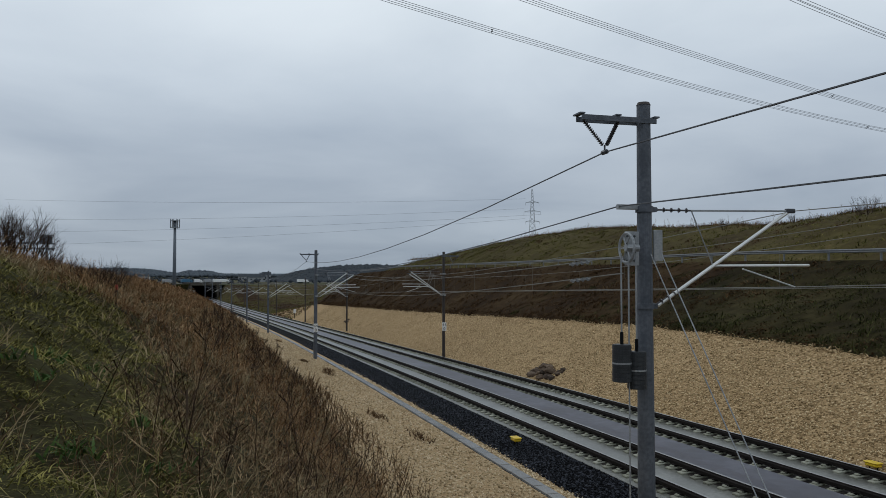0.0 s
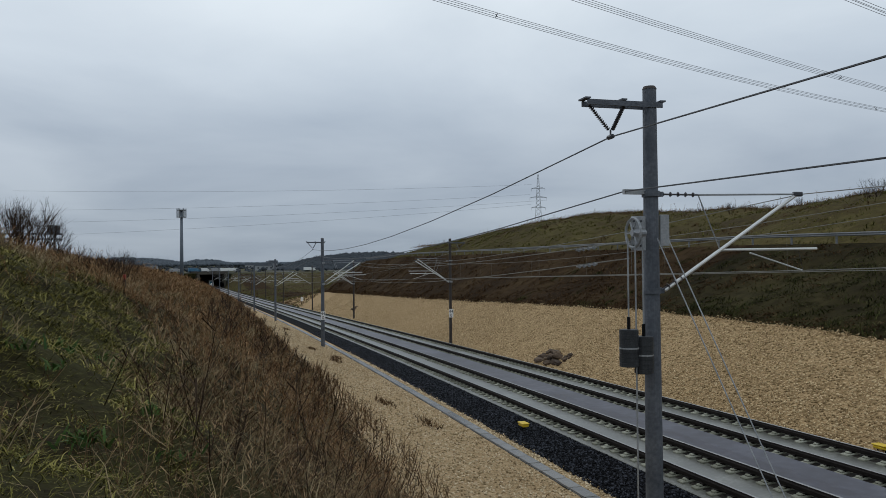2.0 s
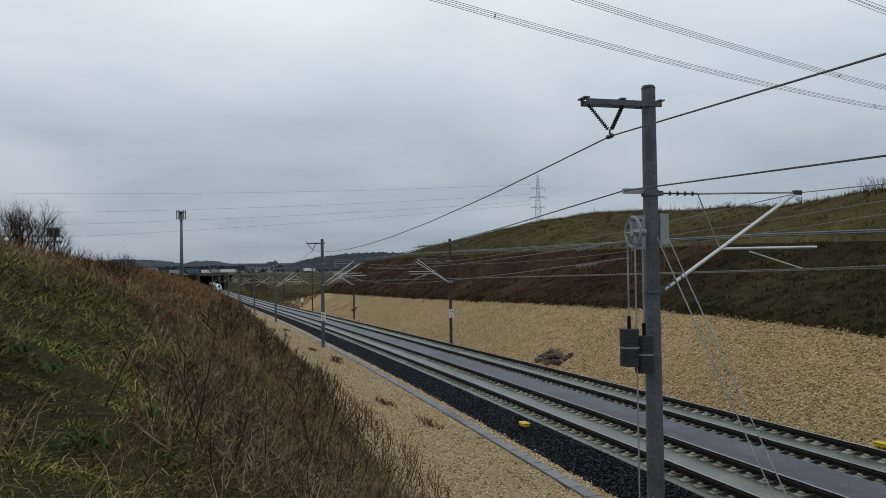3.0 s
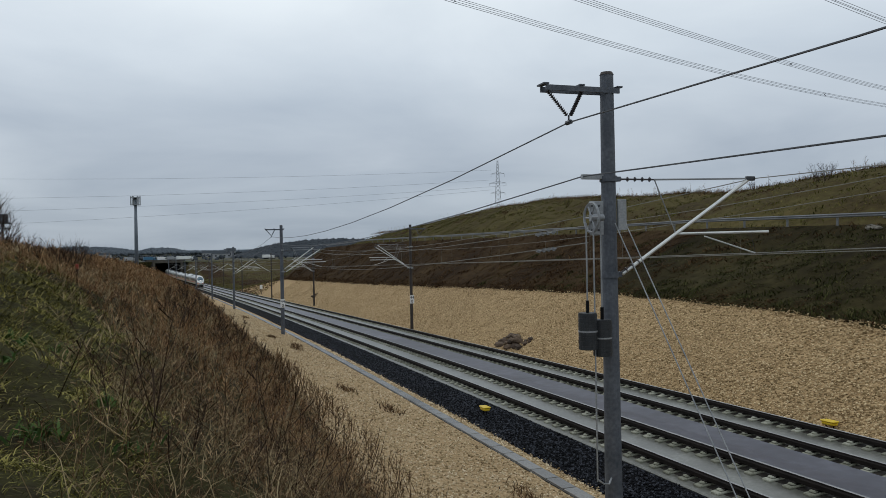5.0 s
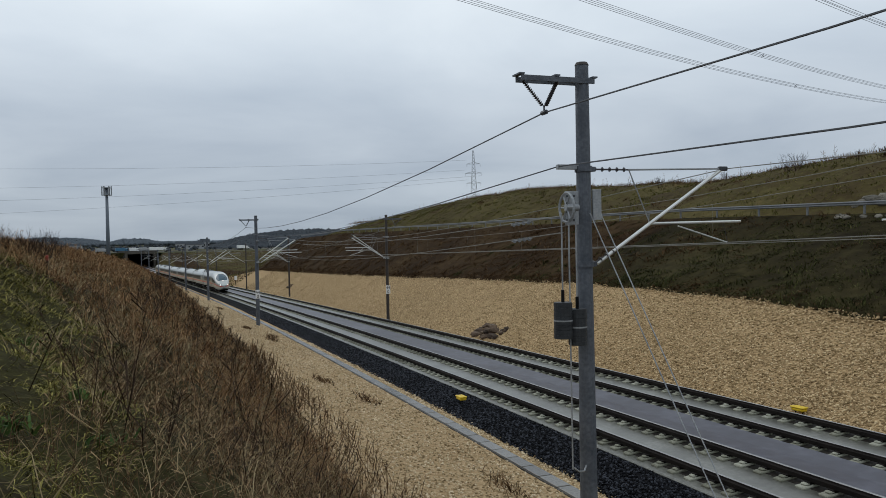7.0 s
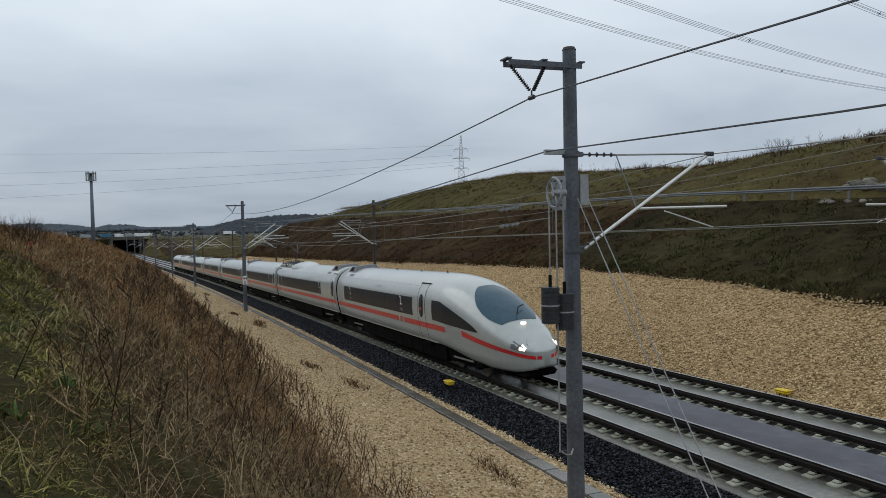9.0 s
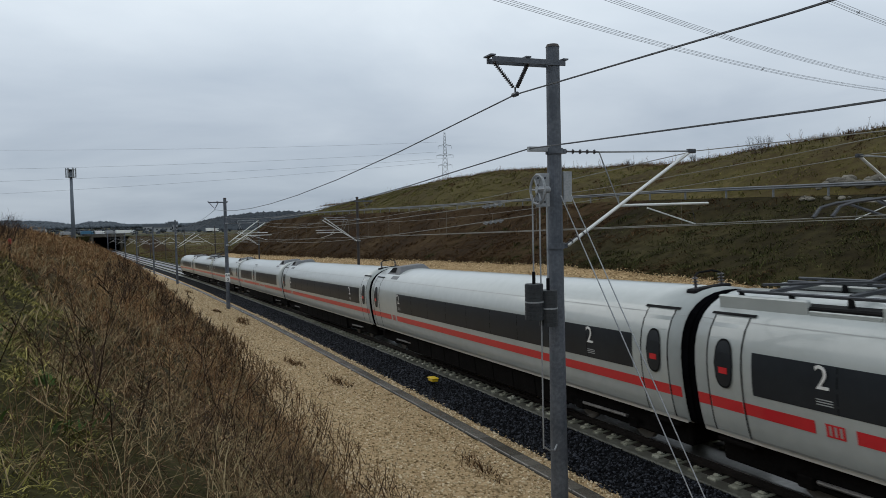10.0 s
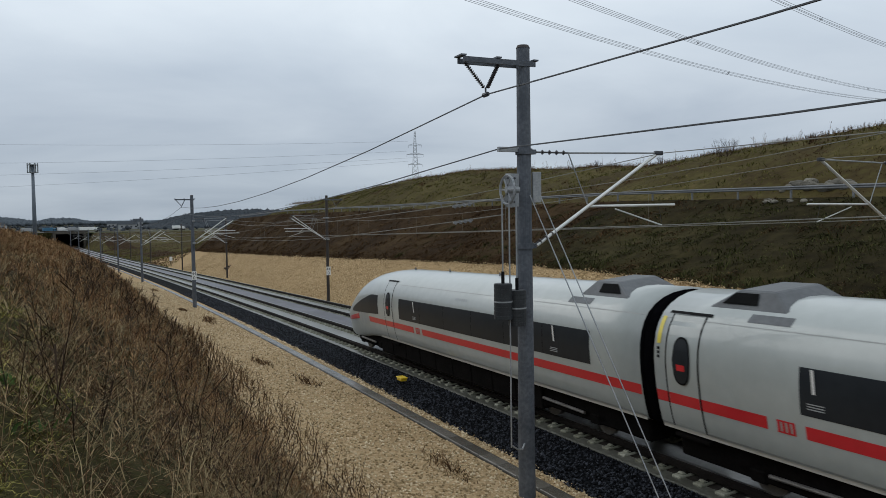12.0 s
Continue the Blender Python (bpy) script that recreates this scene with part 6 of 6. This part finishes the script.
# rough growth on the far hillside, tallest along its crest
r0 = np.random.default_rng(61)
n = 190000
s = 8 + 180 * r0.random(n) ** 1.25
e_ = np.array([edge(q) for q in s])
la = e_ + (59 - e_) * r0.random(n) ** 1.3
keep = ~((la > 24.2) & (la < 29))
s, la = s[keep], la[keep]
x, y = plan(s, la)
d = np.hypot(x, y)
tuft = patch(s, la, 1.1, 6.0) + 0.5 * patch(s, la, 3.5, 16.0)
low = la < 24.3
wild = patch(s, la, 7.0, 2.0) + 0.6 * patch(s, la, 2.2, 4.0)
brown = np.where(low, wild + 0.030 * np.clip(s - 44, -14, 30) > -0.05, wild + 0.10 * np.clip(la - 43, -2, 3) - 0.006 * np.clip(s - 45, -20, 40) > -0.10)
zones = ((brown, HILL_BROWN, "dead brown scrub on the hillside"), (~brown & low, HILL_DARK, "dark green tussocks on the lower slope"), (~brown & ~low, HILL_BLADE, "rough olive grass on the hillside"))
for sel, mat, label in zones:
    m = sel.sum()
    blades("hillside_growth", label, "grass", x[sel], y[sel], read_right(s[sel], la[sel]) - 0.03, (0.07 + 0.40 * np.clip(tuft[sel] + 0.1, 0, 1)) * r0.uniform(0.5, 1.5, m), (0.012 + 0.0008 * d[sel]) * r0.uniform(0.6, 1.5, m), r0.uniform(0.3, 1.3, m), mat, 62)
n = 70000
s = 8 + 62 * r0.random(n)
e_ = np.array([edge(q) for q in s])
la = e_ + (24 - e_) * r0.random(n)
lump = patch(s, la, 0.9, 26.0) + 0.6 * patch(s, la, 2.6, 27.0)
keep = lump > -0.12
s, la, lump = s[keep], la[keep], lump[keep]
x, y = plan(s, la)
d = np.hypot(x, y)
brown = patch(s, la, 5.0, 28.0) + 0.5 * patch(s, la, 1.2, 29.0) + 0.016 * np.clip(s - 42, -20, 30) > 0.02
for sel, mat, label in ((brown, HILL_BROWN, "matted brown growth on the lower slope"), (~brown, HILL_DARK, "matted dark green growth on the lower slope")):
    m = sel.sum()
    blades("slope_mat", label, "grass", x[sel], y[sel], read_right(s[sel], la[sel]) - 0.02, (0.06 + 0.28 * np.clip(lump[sel], 0, 1)) * r0.uniform(0.6, 1.4, m), (0.014 + 0.0007 * d[sel]) * r0.uniform(0.6, 1.5, m), r0.uniform(0.9, 2.0, m), mat, 66)
n = 34000
s = 190 + 262 * r0.random(n)
la = 7.2 + 80 * r0.random(n) ** 1.6
x, y = plan(s, la)
z = np.array([right_ground(a, b) for a, b in zip(s, la)])
wild = patch(s, la, 14.0, 12.0)
for sel, mat, label in ((wild > 0.02, HILL_BROWN, "brown scrub at the cutting's far end"), (wild <= 0.02, HILL_BLADE, "rough grass at the cutting's far end")):
    m = sel.sum()
    blades("far_growth", label, "grass", x[sel], y[sel], z[sel], r0.uniform(0.1, 0.4, m), np.full(m, 0.2), r0.uniform(0.3, 1.2, m), mat, 65)
n = 7000
s = 10 + 200 * r0.random(n)
la = 44.5 + r0.normal(0, 1.2, n)
x, y = plan(s, la)
z = read_right(np.clip(s, 0, 189), la)
herbs("crest_weeds", "dry weeds along the hill's crest", x, y, z - 0.05, r0.uniform(0.12, 0.55, n) * (1 + 1.7 * (r0.random(n) > 0.975)), np.full(n, 0.032), 7, BLADE, 63)
n = 2600
s = 10 + 190 * r0.random(n)
la = np.array([edge(q) for q in s]) + np.abs(r0.normal(0, 0.15, n)) - 0.05
x, y = plan(s, la)
blades("slope_edge", "ragged turf edge over the gravel slope", "grass", x, y, read_right(np.clip(s, 0, 189), la), r0.uniform(0.05, 0.2, n), np.full(n, 0.10), r0.uniform(0.8, 1.6, n), HILL_BROWN, 64)


def shrub(at, high, seed, label, spread=0.55):
    """A leafless shrub: forking limbs that taper to twigs."""
    rng_ = random.Random(seed)
    ob = thing("bare_shrub", label, "shrub", "bare shrubs", at=at)
    limbs, twigs_ = B(), B()

    def grow(p, d, ln, r, level):
        q = p + d * ln
        rod(limbs if level < 2 else twigs_, p, q, r, r * 0.6, n=5 if level < 2 else 3, caps=False)
        if level < 4:
            for _ in range(3 if level < 3 else 2):
                nd = (d + Vector((rng_.uniform(-1, 1), rng_.uniform(-1, 1), rng_.uniform(-0.2, 0.7))) * spread).normalized()
                grow(p.lerp(q, rng_.uniform(0.55, 1.0)), nd, ln * rng_.uniform(0.55, 0.8), r * 0.55, level + 1)

    for _ in range(7):
        d0 = Vector((rng_.uniform(-0.6, 0.6), rng_.uniform(-0.6, 0.6), 1)).normalized()
        grow(Vector((rng_.uniform(-0.2, 0.2), rng_.uniform(-0.2, 0.2), -0.1)), d0, high * 0.34, high * 0.009, 0)
    tagged(part("branchwork", limbs, TWIG, ob), kind="stuff")
    tagged(part("twig_crown", twigs_, TWIG, ob), kind="stuff")


for az, dist, high in ((-16.4, 24, 1.5), (-15.9, 25, 1.7), (-15.2, 25, 1.8), (-14.6, 26, 1.5), (-13.9, 27, 1.3), (-13.0, 24, 1.0), (-11.4, 20, 0.8), (-10.6, 21, 1.1), (-9.8, 20, 0.9), (-8.9, 24, 0.8), (-18.5, 22, 1.6), (-17.4, 23, 1.4)):
    q = bearing(az, dist)
    la_ = q.x - line_x(q.y)
    shrub((q.x, q.y, left_ground(q.y, la_)), 1.35 * high, int(az * 10) + 500, "bare leafless shrub on top of the bank")
for az, dist, high in ((44.0, 72, 2.6), (43.6, 73, 1.9), (47.9, 70, 1.3), (39.6, 80, 1.6), (35.0, 90, 1.7), (49.5, 68, 1.2), (51.5, 66, 1.1), (26.5, 108, 1.4), (30.0, 100, 1.3)):
    q = bearing(az, dist)
    la_ = q.x - line_x(q.y)
    shrub((q.x, q.y, right_ground(q.y, la_)), high, int(az * 10), "bare leafless shrub on the hill's crest")


def motions():
    """The train runs through at an almost steady speed."""
    ahead = 0.0
    for car, length, way in CARS:
        rows = []
        for k in range(0, 49):
            t = k * 0.25
            s = lerp(NOSE_ROWS, t) + ahead + length / 2
            m = on_track(s)
            rows.append((t, m if way > 0 else m @ pose(0, 0, 0, 0, 0, 180)))
        walk(car, rows)
        ahead += length


motions()
